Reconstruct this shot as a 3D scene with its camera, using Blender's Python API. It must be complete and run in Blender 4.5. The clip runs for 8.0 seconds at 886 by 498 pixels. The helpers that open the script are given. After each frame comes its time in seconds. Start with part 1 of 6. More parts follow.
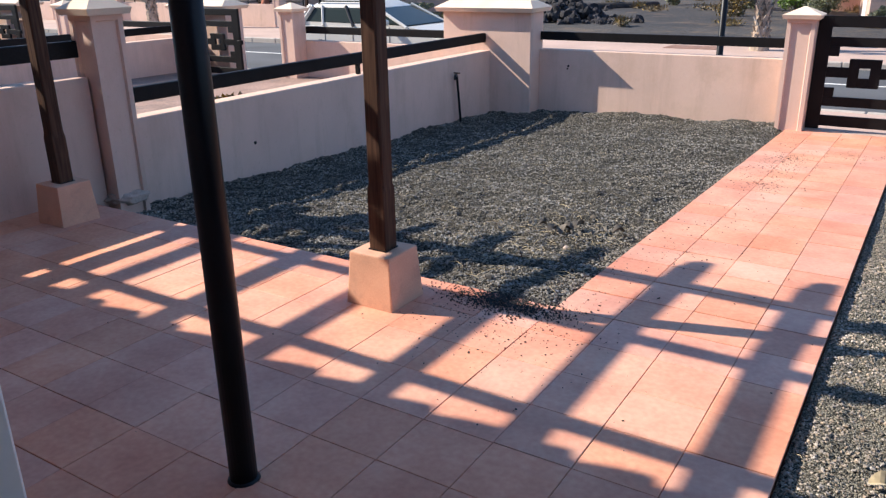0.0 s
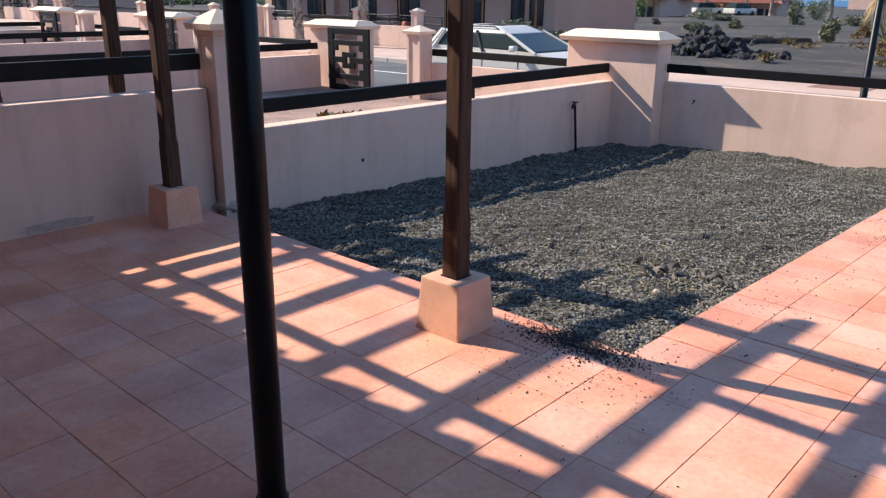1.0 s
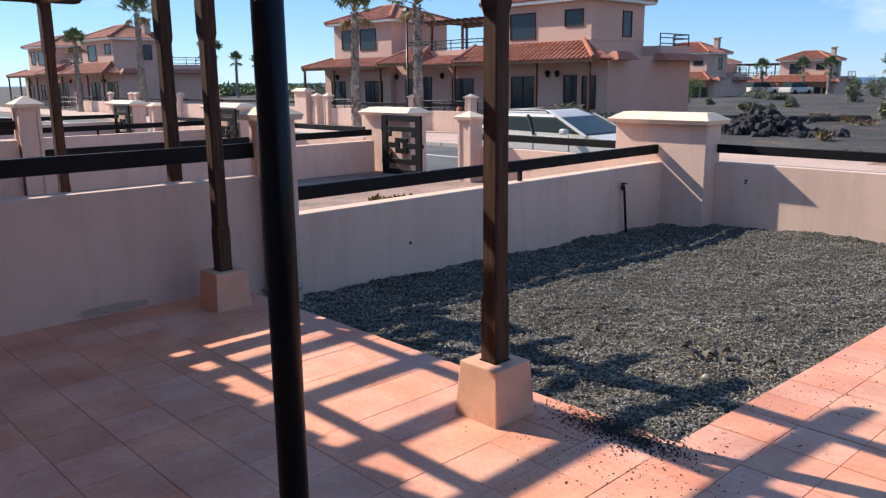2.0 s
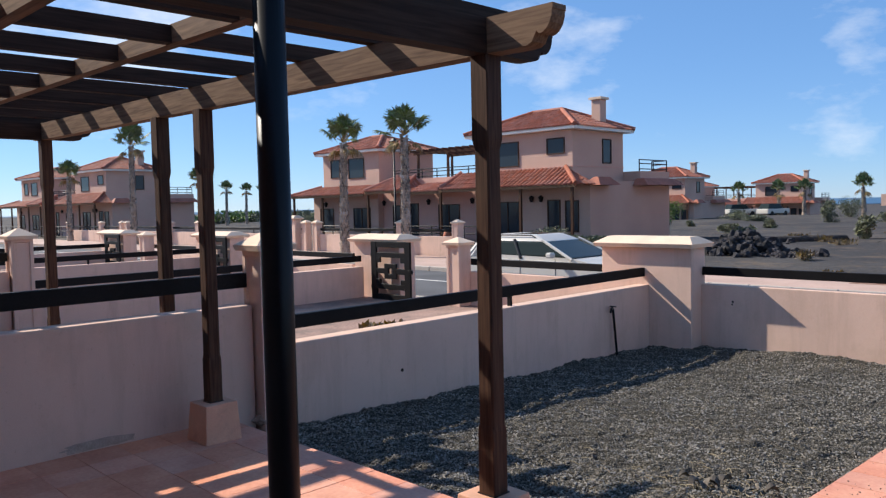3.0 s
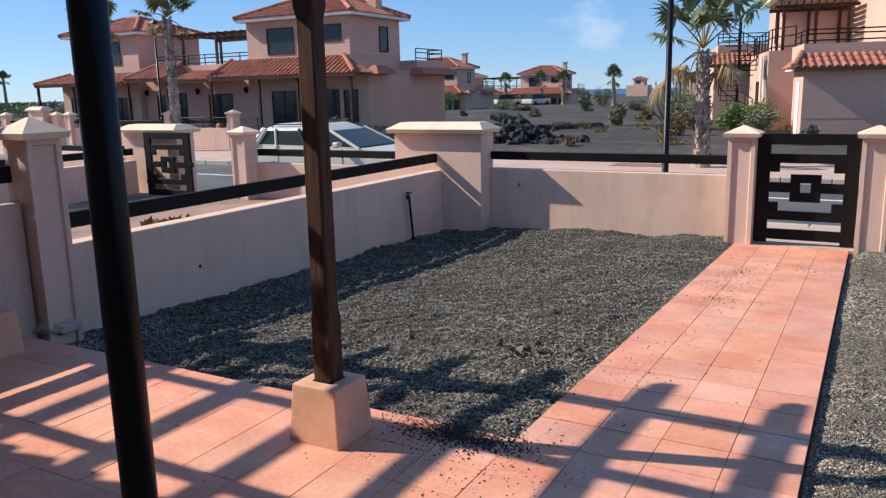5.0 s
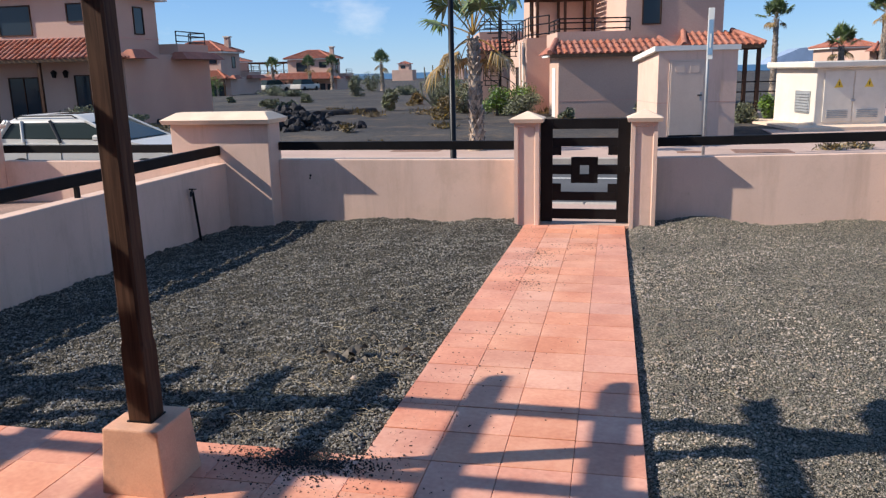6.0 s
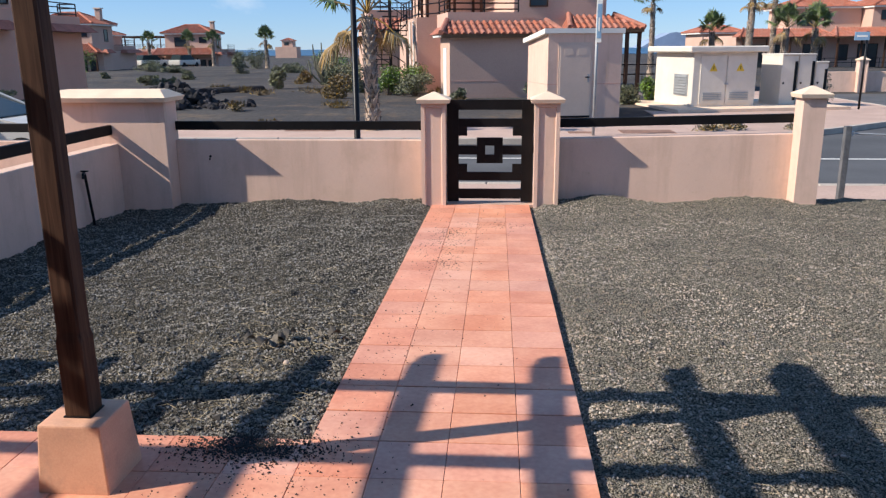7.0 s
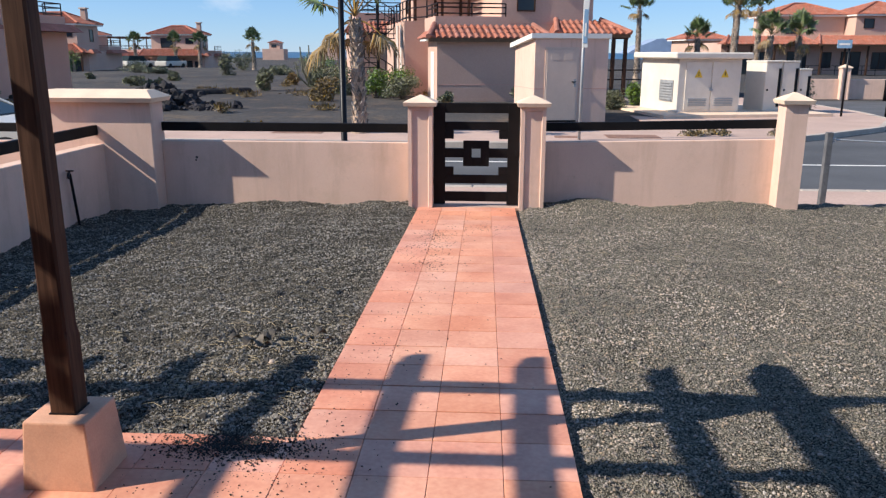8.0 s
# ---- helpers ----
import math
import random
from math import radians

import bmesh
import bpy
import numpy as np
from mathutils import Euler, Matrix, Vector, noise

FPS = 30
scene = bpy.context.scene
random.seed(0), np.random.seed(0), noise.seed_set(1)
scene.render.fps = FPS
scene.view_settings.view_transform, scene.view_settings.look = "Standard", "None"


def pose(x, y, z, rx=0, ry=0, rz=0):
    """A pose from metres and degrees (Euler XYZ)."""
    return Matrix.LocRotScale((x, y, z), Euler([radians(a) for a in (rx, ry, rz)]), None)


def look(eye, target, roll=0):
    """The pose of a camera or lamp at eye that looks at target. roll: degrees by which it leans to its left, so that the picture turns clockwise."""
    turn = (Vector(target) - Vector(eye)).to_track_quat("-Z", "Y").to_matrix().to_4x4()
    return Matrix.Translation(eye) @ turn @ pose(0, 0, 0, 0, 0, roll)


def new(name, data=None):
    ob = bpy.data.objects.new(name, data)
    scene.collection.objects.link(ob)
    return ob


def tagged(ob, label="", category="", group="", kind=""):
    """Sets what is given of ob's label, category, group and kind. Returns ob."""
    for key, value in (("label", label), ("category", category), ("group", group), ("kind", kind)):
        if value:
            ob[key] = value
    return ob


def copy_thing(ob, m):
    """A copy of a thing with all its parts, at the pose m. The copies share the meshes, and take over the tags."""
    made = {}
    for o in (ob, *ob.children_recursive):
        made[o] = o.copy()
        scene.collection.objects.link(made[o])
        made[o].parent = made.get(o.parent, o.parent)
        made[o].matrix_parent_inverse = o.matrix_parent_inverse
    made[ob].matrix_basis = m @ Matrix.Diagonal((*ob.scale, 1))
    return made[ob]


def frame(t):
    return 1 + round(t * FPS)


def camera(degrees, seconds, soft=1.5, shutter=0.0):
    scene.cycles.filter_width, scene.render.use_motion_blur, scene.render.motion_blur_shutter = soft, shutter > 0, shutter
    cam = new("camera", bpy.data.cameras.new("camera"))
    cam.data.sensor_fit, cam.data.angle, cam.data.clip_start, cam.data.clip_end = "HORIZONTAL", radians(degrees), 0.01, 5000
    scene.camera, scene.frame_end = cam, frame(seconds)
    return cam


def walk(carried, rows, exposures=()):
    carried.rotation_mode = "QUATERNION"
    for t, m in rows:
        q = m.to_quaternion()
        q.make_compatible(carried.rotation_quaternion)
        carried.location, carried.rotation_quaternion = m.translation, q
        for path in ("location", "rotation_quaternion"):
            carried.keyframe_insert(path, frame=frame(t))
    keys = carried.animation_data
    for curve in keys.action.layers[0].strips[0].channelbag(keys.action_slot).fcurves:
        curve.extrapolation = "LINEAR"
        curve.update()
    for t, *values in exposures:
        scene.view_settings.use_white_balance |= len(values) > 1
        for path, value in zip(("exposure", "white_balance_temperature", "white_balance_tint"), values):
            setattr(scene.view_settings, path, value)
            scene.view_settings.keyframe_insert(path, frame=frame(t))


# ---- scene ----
cam = camera(59.3, 8.0, 1.3)
PATH = [
    (0, (-0.209, -0.053, 1.608), (-1.22, 1.534, 0.928), -1.0),
    (0.5, (-0.156, 0.019, 1.605), (-1.261, 1.553, 0.955), 0.1),
    (1, (-0.075, 0.172, 1.603), (-1.347, 1.584, 0.982), 0.7),
    (1.5, (-0.018, 0.251, 1.597), (-1.383, 1.595, 1.022), 0.0),
    (2, (-0.01, 0.231, 1.621), (-1.423, 1.581, 1.199), -0.6),
    (3.3, (-0.013, 0.159, 1.657), (-1.418, 1.58, 1.584), -1.5),
    (3.5, (-0.037, 0.14, 1.653), (-1.424, 1.578, 1.578), -1.4),
    (4, (-0.107, 0.113, 1.633), (-1.405, 1.623, 1.448), -1.4),
    (4.5, (-0.222, 0.111, 1.598), (-1.372, 1.714, 1.269), -0.9),
    (4.7, (-0.231, 0.105, 1.587), (-1.309, 1.749, 1.22), -1.0),
    (5.8, (-0.58, 0.328, 1.62), (-1.11, 2.207, 1.187), -1.7),
    (6, (-0.622, 0.288, 1.63), (-1.04, 2.192, 1.185), -1.4),
    (6.5, (-0.801, 0.276, 1.653), (-1.0, 2.208, 1.173), -0.7),
    (7, (-0.856, 0.225, 1.649), (-0.991, 2.157, 1.149), -0.4),
    (7.5, (-0.855, 0.203, 1.643), (-0.969, 2.136, 1.143), -0.1),
    (8, (-0.85, 0.186, 1.643), (-0.95, 2.122, 1.152), 0.2),
]
walk(cam, [(t, look(eye, target, roll)) for t, eye, target, roll in PATH], [(t, e, 6920, 10) for t, e in ((0.0, 0.95), (1.2, 0.95), (2.0, 0.80), (3.3, 0.59), (4.7, 0.57), (6.0, 0.55), (8.0, 0.59))])

# ---------- world and sun ----------
world = bpy.data.worlds.new("world")
scene.world = world
world.use_nodes = True
wn, wl = world.node_tree.nodes, world.node_tree.links
sky = wn.new("ShaderNodeTexSky")
sky.sky_type = 'NISHITA'
sky.sun_disc = False
sky.sun_elevation = radians(36.6)
sky.sun_rotation = radians(253.3)
sky.air_density, sky.dust_density, sky.ozone_density = 1.0, 0.0, 4.0
SKY_STRENGTH = 0.125
sky.altitude = 1800
# thin clouds over the sky
tc = wn.new("ShaderNodeTexCoord")
mp = wn.new("ShaderNodeMapping")
mp.inputs["Scale"].default_value = (2.6, 2.6, 6.0)
cn = wn.new("ShaderNodeTexNoise")
cn.inputs["Scale"].default_value, cn.inputs["Detail"].default_value, cn.inputs["Roughness"].default_value = 2.2, 8.0, 0.58
cr = wn.new("ShaderNodeValToRGB")
cr.color_ramp.elements[0].position, cr.color_ramp.elements[1].position = 0.36, 0.80
cr.color_ramp.elements[0].color, cr.color_ramp.elements[1].color = (0, 0, 0, 1), (1, 1, 1, 1)
cm = wn.new("ShaderNodeMixRGB")
cm.inputs[2].default_value = (5.6, 5.9, 6.4, 1)
wl.new(tc.outputs["Generated"], mp.inputs[0])
wl.new(mp.outputs[0], cn.inputs["Vector"])


def cloud_bank(yaw, elevation, wide, core, dense=0.24):
    """A soft region of the sky, round a direction, in which cloud gathers."""
    y, e = radians(yaw), radians(elevation)
    dot = wn.new("ShaderNodeVectorMath")
    dot.operation = 'DOT_PRODUCT'
    dot.inputs[1].default_value = (-math.sin(y) * math.cos(e), math.cos(y) * math.cos(e), math.sin(e))
    wl.new(tc.outputs["Generated"], dot.inputs[0])
    r = wn.new("ShaderNodeMapRange")
    r.interpolation_type = 'SMOOTHSTEP'
    r.inputs["From Min"].default_value, r.inputs["From Max"].default_value = math.cos(radians(wide)), math.cos(radians(core))
    r.inputs["To Min"].default_value, r.inputs["To Max"].default_value = 0.0, dense
    wl.new(dot.outputs["Value"], r.inputs[0])
    return r.outputs[0]


gather = None
for bank in ((35.5, 9.5, 5.5, 0.5), (38.5, 12.5, 4.5, 0.5), (17.0, 9.8, 2.6, 0.3, 0.16), (14.2, 10.4, 2.4, 0.3, 0.16), (70.0, 17.0, 14.0, 3.0), (88.0, 20.0, 16.0, 3.0), (120.0, 25.0, 25.0, 5.0), (-60.0, 20.0, 20.0, 4.0), (-140.0, 30.0, 25.0, 5.0)):
    value = cloud_bank(*bank)
    if gather is None:
        gather = value
    else:
        top = wn.new("ShaderNodeMath")
        top.operation = 'MAXIMUM'
        wl.new(gather, top.inputs[0])
        wl.new(value, top.inputs[1])
        gather = top.outputs[0]
lift = wn.new("ShaderNodeMath")
lift.operation = 'ADD'
wl.new(cn.outputs[0], lift.inputs[0])
wl.new(gather, lift.inputs[1])
shift = wn.new("ShaderNodeMath")
shift.operation = 'SUBTRACT'
shift.inputs[1].default_value = 0.24
wl.new(lift.outputs[0], shift.inputs[0])
wl.new(shift.outputs[0], cr.inputs[0])
wl.new(cr.outputs[0], cm.inputs[0])
tint = wn.new("ShaderNodeMixRGB")
tint.blend_type = 'MULTIPLY'
tint.inputs[0].default_value = 1.0
tint.inputs[2].default_value = (0.86, 0.96, 1.06, 1)
wl.new(sky.outputs[0], tint.inputs[1])
even = wn.new("ShaderNodeMixRGB")
even.inputs[0].default_value = 0.6
even.inputs[2].default_value = (0.64, 1.72, 3.95, 1)
wl.new(tint.outputs[0], even.inputs[1])
wl.new(even.outputs[0], cm.inputs[1])
wl.new(cm.outputs[0], wn["Background"].inputs[0])
wn["Background"].inputs[1].default_value = SKY_STRENGTH

sun_data = bpy.data.lights.new("sun", 'SUN')
sun_data.energy, sun_data.angle, sun_data.color = 4.5, radians(0.53), (1.0, 0.955, 0.895)
sun = new("sun", sun_data)
sun.matrix_world = look((0, 0, 0), (3.07, 0.93, -2.4))


# ---------- materials ----------
def srgb(r, g, b):
    return tuple(((c / 255 + 0.055) / 1.055) ** 2.4 if c > 10 else c / 3294.6 for c in (r, g, b))


def mat(name, base, rough=0.8, vary=0.15, scale=3.0, fine=60.0, bump=0.15, dist=0.004, metal=0.0, per_object=0.0, hue=None, stain=None, island=False, spec=0.4):
    """Noise at two scales over a base colour, with a fine bump; per_object: how far whole pieces differ."""
    m = bpy.data.materials.new(name)
    m.use_nodes = True
    n, l = m.node_tree.nodes, m.node_tree.links
    b = n["Principled BSDF"]
    b.inputs["Roughness"].default_value, b.inputs["Metallic"].default_value = rough, metal
    b.inputs["Specular IOR Level"].default_value = spec
    co = n.new("ShaderNodeTexCoord")
    geo = n.new("ShaderNodeNewGeometry")
    big, small = n.new("ShaderNodeTexNoise"), n.new("ShaderNodeTexNoise")
    big.inputs["Scale"].default_value, big.inputs["Detail"].default_value = scale, 4
    small.inputs["Scale"].default_value, small.inputs["Detail"].default_value = fine, 3
    for t in (big, small):
        l.new(geo.outputs["Position"], t.inputs["Vector"])
    lo = tuple(c * (1 - vary) for c in base)
    hi = tuple(min(1, c * (1 + vary)) for c in base) if hue is None else hue
    r1 = n.new("ShaderNodeValToRGB")
    r1.color_ramp.elements[0].position, r1.color_ramp.elements[1].position = 0.32, 0.68
    r1.color_ramp.elements[0].color, r1.color_ramp.elements[1].color = (*lo, 1), (*hi, 1)
    l.new(big.outputs[0], r1.inputs[0])
    mul = n.new("ShaderNodeMixRGB")
    mul.blend_type = 'OVERLAY'
    mul.inputs[0].default_value = min(1, vary * 2.2)
    l.new(r1.outputs[0], mul.inputs[1])
    l.new(small.outputs[0], mul.inputs[2])
    out = mul.outputs[0]
    if stain:
        col, amount, sc = stain
        sn = n.new("ShaderNodeTexNoise")
        sn.inputs["Scale"].default_value, sn.inputs["Detail"].default_value, sn.inputs["Roughness"].default_value = sc, 8, 0.7
        l.new(geo.outputs["Position"], sn.inputs["Vector"])
        sr = n.new("ShaderNodeValToRGB")
        sr.color_ramp.elements[0].position, sr.color_ramp.elements[1].position = 0.52, 0.74
        sr.color_ramp.elements[1].color = (amount, amount, amount, 1)
        l.new(sn.outputs[0], sr.inputs[0])
        mx = n.new("ShaderNodeMixRGB")
        mx.inputs[2].default_value = (*col, 1)
        l.new(sr.outputs[0], mx.inputs[0])
        l.new(out, mx.inputs[1])
        out = mx.outputs[0]
    if per_object:
        hs = n.new("ShaderNodeHueSaturation")
        if island:
            rnd = geo.outputs["Random Per Island"]
        else:
            rnd = n.new("ShaderNodeObjectInfo").outputs["Random"]
        a = n.new("ShaderNodeMapRange")
        a.inputs["To Min"].default_value, a.inputs["To Max"].default_value = 1 - per_object, 1 + per_object
        l.new(rnd, a.inputs[0])
        l.new(a.outputs[0], hs.inputs["Value"])
        f = n.new("ShaderNodeMath")
        f.operation = 'MULTIPLY'
        f.inputs[1].default_value = 7.31
        fr = n.new("ShaderNodeMath")
        fr.operation = 'FRACT'
        l.new(rnd, f.inputs[0])
        l.new(f.outputs[0], fr.inputs[0])
        s2 = n.new("ShaderNodeMapRange")
        s2.inputs["To Min"].default_value, s2.inputs["To Max"].default_value = 1 - per_object * 1.2, 1 + per_object * 1.2
        l.new(fr.outputs[0], s2.inputs[0])
        l.new(s2.outputs[0], hs.inputs["Saturation"])
        l.new(out, hs.inputs["Color"])
        out = hs.outputs[0]
    l.new(out, b.inputs["Base Color"])
    if bump:
        bp = n.new("ShaderNodeBump")
        bp.inputs["Strength"].default_value, bp.inputs["Distance"].default_value = bump, dist
        l.new(small.outputs[0], bp.inputs["Height"])
        l.new(bp.outputs[0], b.inputs["Normal"])
    return m


def mat_wood(name, dark, light, axis):
    """Stained timber whose grain runs along one axis (0, 1 or 2)."""
    m = mat(name, dark, 0.65, 0.25, 6, 90, 0.2, 0.002, spec=0.12)
    n, l = m.node_tree.nodes, m.node_tree.links
    geo = n.new("ShaderNodeNewGeometry")
    mpg = n.new("ShaderNodeMapping")
    sc = [22.0, 22.0, 22.0]
    sc[axis] = 1.3
    mpg.inputs["Scale"].default_value = sc
    g = n.new("ShaderNodeTexNoise")
    g.inputs["Scale"].default_value, g.inputs["Detail"].default_value, g.inputs["Distortion"].default_value = 2.5, 6, 0.6
    l.new(geo.outputs["Position"], mpg.inputs[0])
    l.new(mpg.outputs[0], g.inputs["Vector"])
    r = n.new("ShaderNodeValToRGB")
    r.color_ramp.elements[0].position, r.color_ramp.elements[1].position = 0.3, 0.72
    r.color_ramp.elements[0].color, r.color_ramp.elements[1].color = (*dark, 1), (*light, 1)
    l.new(g.outputs[0], r.inputs[0])
    b = n["Principled BSDF"]
    l.new(r.outputs[0], b.inputs["Base Color"])
    return m


def mat_glass(name, tint=(0.03, 0.04, 0.05)):
    m = bpy.data.materials.new(name)
    m.use_nodes = True
    b = m.node_tree.nodes["Principled BSDF"]
    b.inputs["Base Color"].default_value = (*tint, 1)
    b.inputs["Roughness"].default_value = 0.1
    b.inputs["Specular IOR Level"].default_value = 0.3
    return m


STUCCO = mat("stucco_peach", (0.69, 0.475, 0.38), 0.9, 0.07, 1.3, 140, 0.25, 0.003, stain=((0.52, 0.36, 0.26), 0.5, 1.3))


def weathered(m, colour, amount):
    """Rain streaks and blotches of dirt over a rendered wall."""
    n, l = m.node_tree.nodes, m.node_tree.links
    b = n["Principled BSDF"]
    base = b.inputs["Base Color"].links[0].from_socket
    geo = n.new("ShaderNodeNewGeometry")
    for scale, low, high, gain in (((5.0, 5.0, 0.55), 0.50, 0.72, amount), ((2.2, 2.2, 1.6), 0.52, 0.70, amount * 0.7), ((26.0, 26.0, 26.0), 0.62, 0.70, amount * 0.8)):
        mapping, streak, ramp, mix = n.new("ShaderNodeMapping"), n.new("ShaderNodeTexNoise"), n.new("ShaderNodeMapRange"), n.new("ShaderNodeMixRGB")
        mapping.inputs["Scale"].default_value = scale
        streak.inputs["Scale"].default_value, streak.inputs["Detail"].default_value, streak.inputs["Roughness"].default_value = 1.0, 6.0, 0.65
        ramp.inputs["From Min"].default_value, ramp.inputs["From Max"].default_value = low, high
        ramp.inputs["To Min"].default_value, ramp.inputs["To Max"].default_value = 0.0, gain
        mix.inputs[2].default_value = (*colour, 1)
        l.new(geo.outputs["Position"], mapping.inputs[0])
        l.new(mapping.outputs[0], streak.inputs["Vector"])
        l.new(streak.outputs[0], ramp.inputs[0])
        l.new(ramp.outputs[0], mix.inputs[0])
        l.new(base, mix.inputs[1])
        base = mix.outputs[0]
    l.new(base, b.inputs["Base Color"])


weathered(STUCCO, (0.44, 0.29, 0.215), 0.42)
CAPSTONE = mat("capstone_cream", (0.74, 0.555, 0.41), 0.85, 0.08, 3, 120, 0.2, 0.002, stain=((0.55, 0.42, 0.33), 0.3, 5))
PLINTH = mat("plinth_terracotta_plaster", (0.66, 0.355, 0.235), 0.85, 0.08, 5, 130, 0.2, 0.002, stain=((0.40, 0.23, 0.17), 0.55, 7))
TILE = mat("terracotta_tile", (0.68, 0.28, 0.178), 0.6, 0.12, 2.6, 40, 0.08, 0.001, per_object=0.07, hue=(0.75, 0.365, 0.24), stain=((0.77, 0.44, 0.32), 0.35, 4))
TILE_RED = mat("red_terracotta_tile", (0.64, 0.255, 0.17), 0.6, 0.12, 2.6, 40, 0.08, 0.001, per_object=0.07, hue=(0.72, 0.33, 0.22), stain=((0.76, 0.45, 0.32), 0.35, 4))
GROUT = mat("grout", (0.36, 0.19, 0.14), 0.95, 0.2, 8, 90, 0.2, 0.002)
GROUT_PALE = mat("pale_grout", (0.56, 0.29, 0.215), 0.95, 0.2, 8, 90, 0.2, 0.002)
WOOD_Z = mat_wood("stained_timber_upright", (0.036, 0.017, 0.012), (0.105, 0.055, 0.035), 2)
# same stain, paler: sunlight on the cross timbers' faces is in the colour
WOOD_X_LIT = mat_wood("stained_timber_cross_lit", (0.11, 0.060, 0.036), (0.25, 0.150, 0.088), 0)
# same stain, near black: the unlit sides' shade is in the colour
WOOD_Y_SHADED = mat_wood("stained_timber_long_shaded", (0.022, 0.012, 0.009), (0.055, 0.032, 0.022), 1)
BLACK = mat("black_painted_metal", (0.004, 0.004, 0.006), 0.38, 0.2, 6, 80, 0.06, 0.001, spec=0.22)
BLACKWOOD = mat("black_painted_timber", (0.008, 0.007, 0.0075), 0.55, 0.25, 5, 70, 0.15, 0.001, spec=0.15)
YARD = mat("dusty_yard_paving", (0.30, 0.19, 0.15), 0.9, 0.25, 1.1, 30, 0.3, 0.004, stain=((0.10, 0.085, 0.07), 0.9, 1.6))
PAVING = mat("pink_paving", (0.46, 0.32, 0.26), 0.85, 0.1, 0.8, 30, 0.2, 0.003)
ASPHALT = mat("asphalt", (0.085, 0.085, 0.088), 0.85, 0.2, 0.6, 90, 0.3, 0.004)
KERB = mat("concrete_kerb", (0.42, 0.36, 0.31), 0.9, 0.15, 2, 40, 0.2, 0.003)
LAPILLI_FAR = mat("far_black_lapilli", (0.030, 0.028, 0.030), 0.95, 0.3, 0.15, 6, 0.8, 0.05, hue=(0.062, 0.055, 0.050), stain=((0.15, 0.10, 0.06), 1.0, 0.9))
ROOF = mat("clay_roof_tile", (0.36, 0.13, 0.085), 0.8, 0.2, 2, 20, 0.2, 0.01, per_object=0.08, island=True)
WHITE = mat("white_paint", (0.76, 0.73, 0.67), 0.55, 0.04, 2, 40, 0.05, 0.001)
GLASS = mat_glass("dark_window_glass")
HOUSE = mat("house_render_pink", (0.57, 0.37, 0.29), 0.9, 0.06, 0.5, 20, 0.2, 0.004)
HOUSE_LOW = mat("house_render_rose", (0.62, 0.36, 0.29), 0.9, 0.06, 0.5, 20, 0.2, 0.004)
JAMB = mat("cream_door_paint", (0.80, 0.68, 0.60), 0.6, 0.04, 3, 60, 0.05, 0.001)
INSIDE = mat("inside_plaster", (0.82, 0.76, 0.70), 0.9, 0.05, 1, 40, 0.1, 0.001)


def mat_lapilli(name, gain, blue):
    m = mat(name, (0.104 * gain, 0.095 * gain, 0.086 * gain * blue), 0.95, 0.3, 1.2, 150, 0.0, spec=0.08)
    n, l = m.node_tree.nodes, m.node_tree.links
    b = n["Principled BSDF"]
    geo = n.new("ShaderNodeNewGeometry")
    v1, v2 = n.new("ShaderNodeTexVoronoi"), n.new("ShaderNodeTexVoronoi")
    v1.inputs["Scale"].default_value, v2.inputs["Scale"].default_value = 75, 170
    for v in (v1, v2):
        l.new(geo.outputs["Position"], v.inputs["Vector"])
    ramp = n.new("ShaderNodeValToRGB")
    ramp.color_ramp.elements[0].color, ramp.color_ramp.elements[1].color = (0.015, 0.015, 0.015, 1), (0.42 * gain, 0.375 * gain, 0.345 * gain * blue, 1)
    ramp.color_ramp.elements[0].position, ramp.color_ramp.elements[1].position = 0.25, 0.95
    sep = n.new("ShaderNodeSeparateColor")
    l.new(v2.outputs["Color"], sep.inputs[0])
    l.new(sep.outputs[0], ramp.inputs[0])
    base = b.inputs["Base Color"].links[0].from_socket
    mx = n.new("ShaderNodeMixRGB")
    mx.inputs[0].default_value = 0.62
    l.new(base, mx.inputs[1])
    l.new(ramp.outputs[0], mx.inputs[2])
    l.new(mx.outputs[0], b.inputs["Base Color"])
    add = n.new("ShaderNodeMath")
    add.operation = 'ADD'
    l.new(v1.outputs["Distance"], add.inputs[0])
    l.new(v2.outputs["Distance"], add.inputs[1])
    bp = n.new("ShaderNodeBump")
    bp.invert = True
    bp.inputs["Strength"].default_value, bp.inputs["Distance"].default_value = 0.9, 0.012
    l.new(add.outputs[0], bp.inputs["Height"])
    l.new(bp.outputs[0], b.inputs["Normal"])
    return m


# darker than its loose stones: shade in the pores between them is coloured in
LAPILLI = mat_lapilli("black_lapilli_shaded_pores", 0.46, 0.88)
LAPILLI_PALE = mat_lapilli("dusty_lapilli", 1.05, 0.86)
PEBBLE = mat("lapilli_stone", (0.222, 0.202, 0.176), 0.95, 0.28, 1.6, 150, 0.3, 0.002, per_object=0.5, island=True, spec=0.08)
PEBBLE_PALE = mat("dusty_lapilli_stone", (0.35, 0.293, 0.242), 0.95, 0.36, 1.0, 150, 0.3, 0.002, per_object=0.32, island=True, spec=0.08)
CLOD = mat("lapilli_lump", (0.10, 0.092, 0.085), 0.95, 0.25, 6, 150, 0.5, 0.004, per_object=0.18, island=True, spec=0.05)
PEBBLE_DARK = mat("black_lapilli_crumb", (0.03, 0.027, 0.026), 0.9, 0.2, 20, 150, 0.3, 0.002, per_object=0.4, island=True)


# ---------- builders ----------
def world_of(ob):
    if ob.parent is None:
        return ob.matrix_basis.copy()
    return world_of(ob.parent) @ ob.matrix_parent_inverse @ ob.matrix_basis


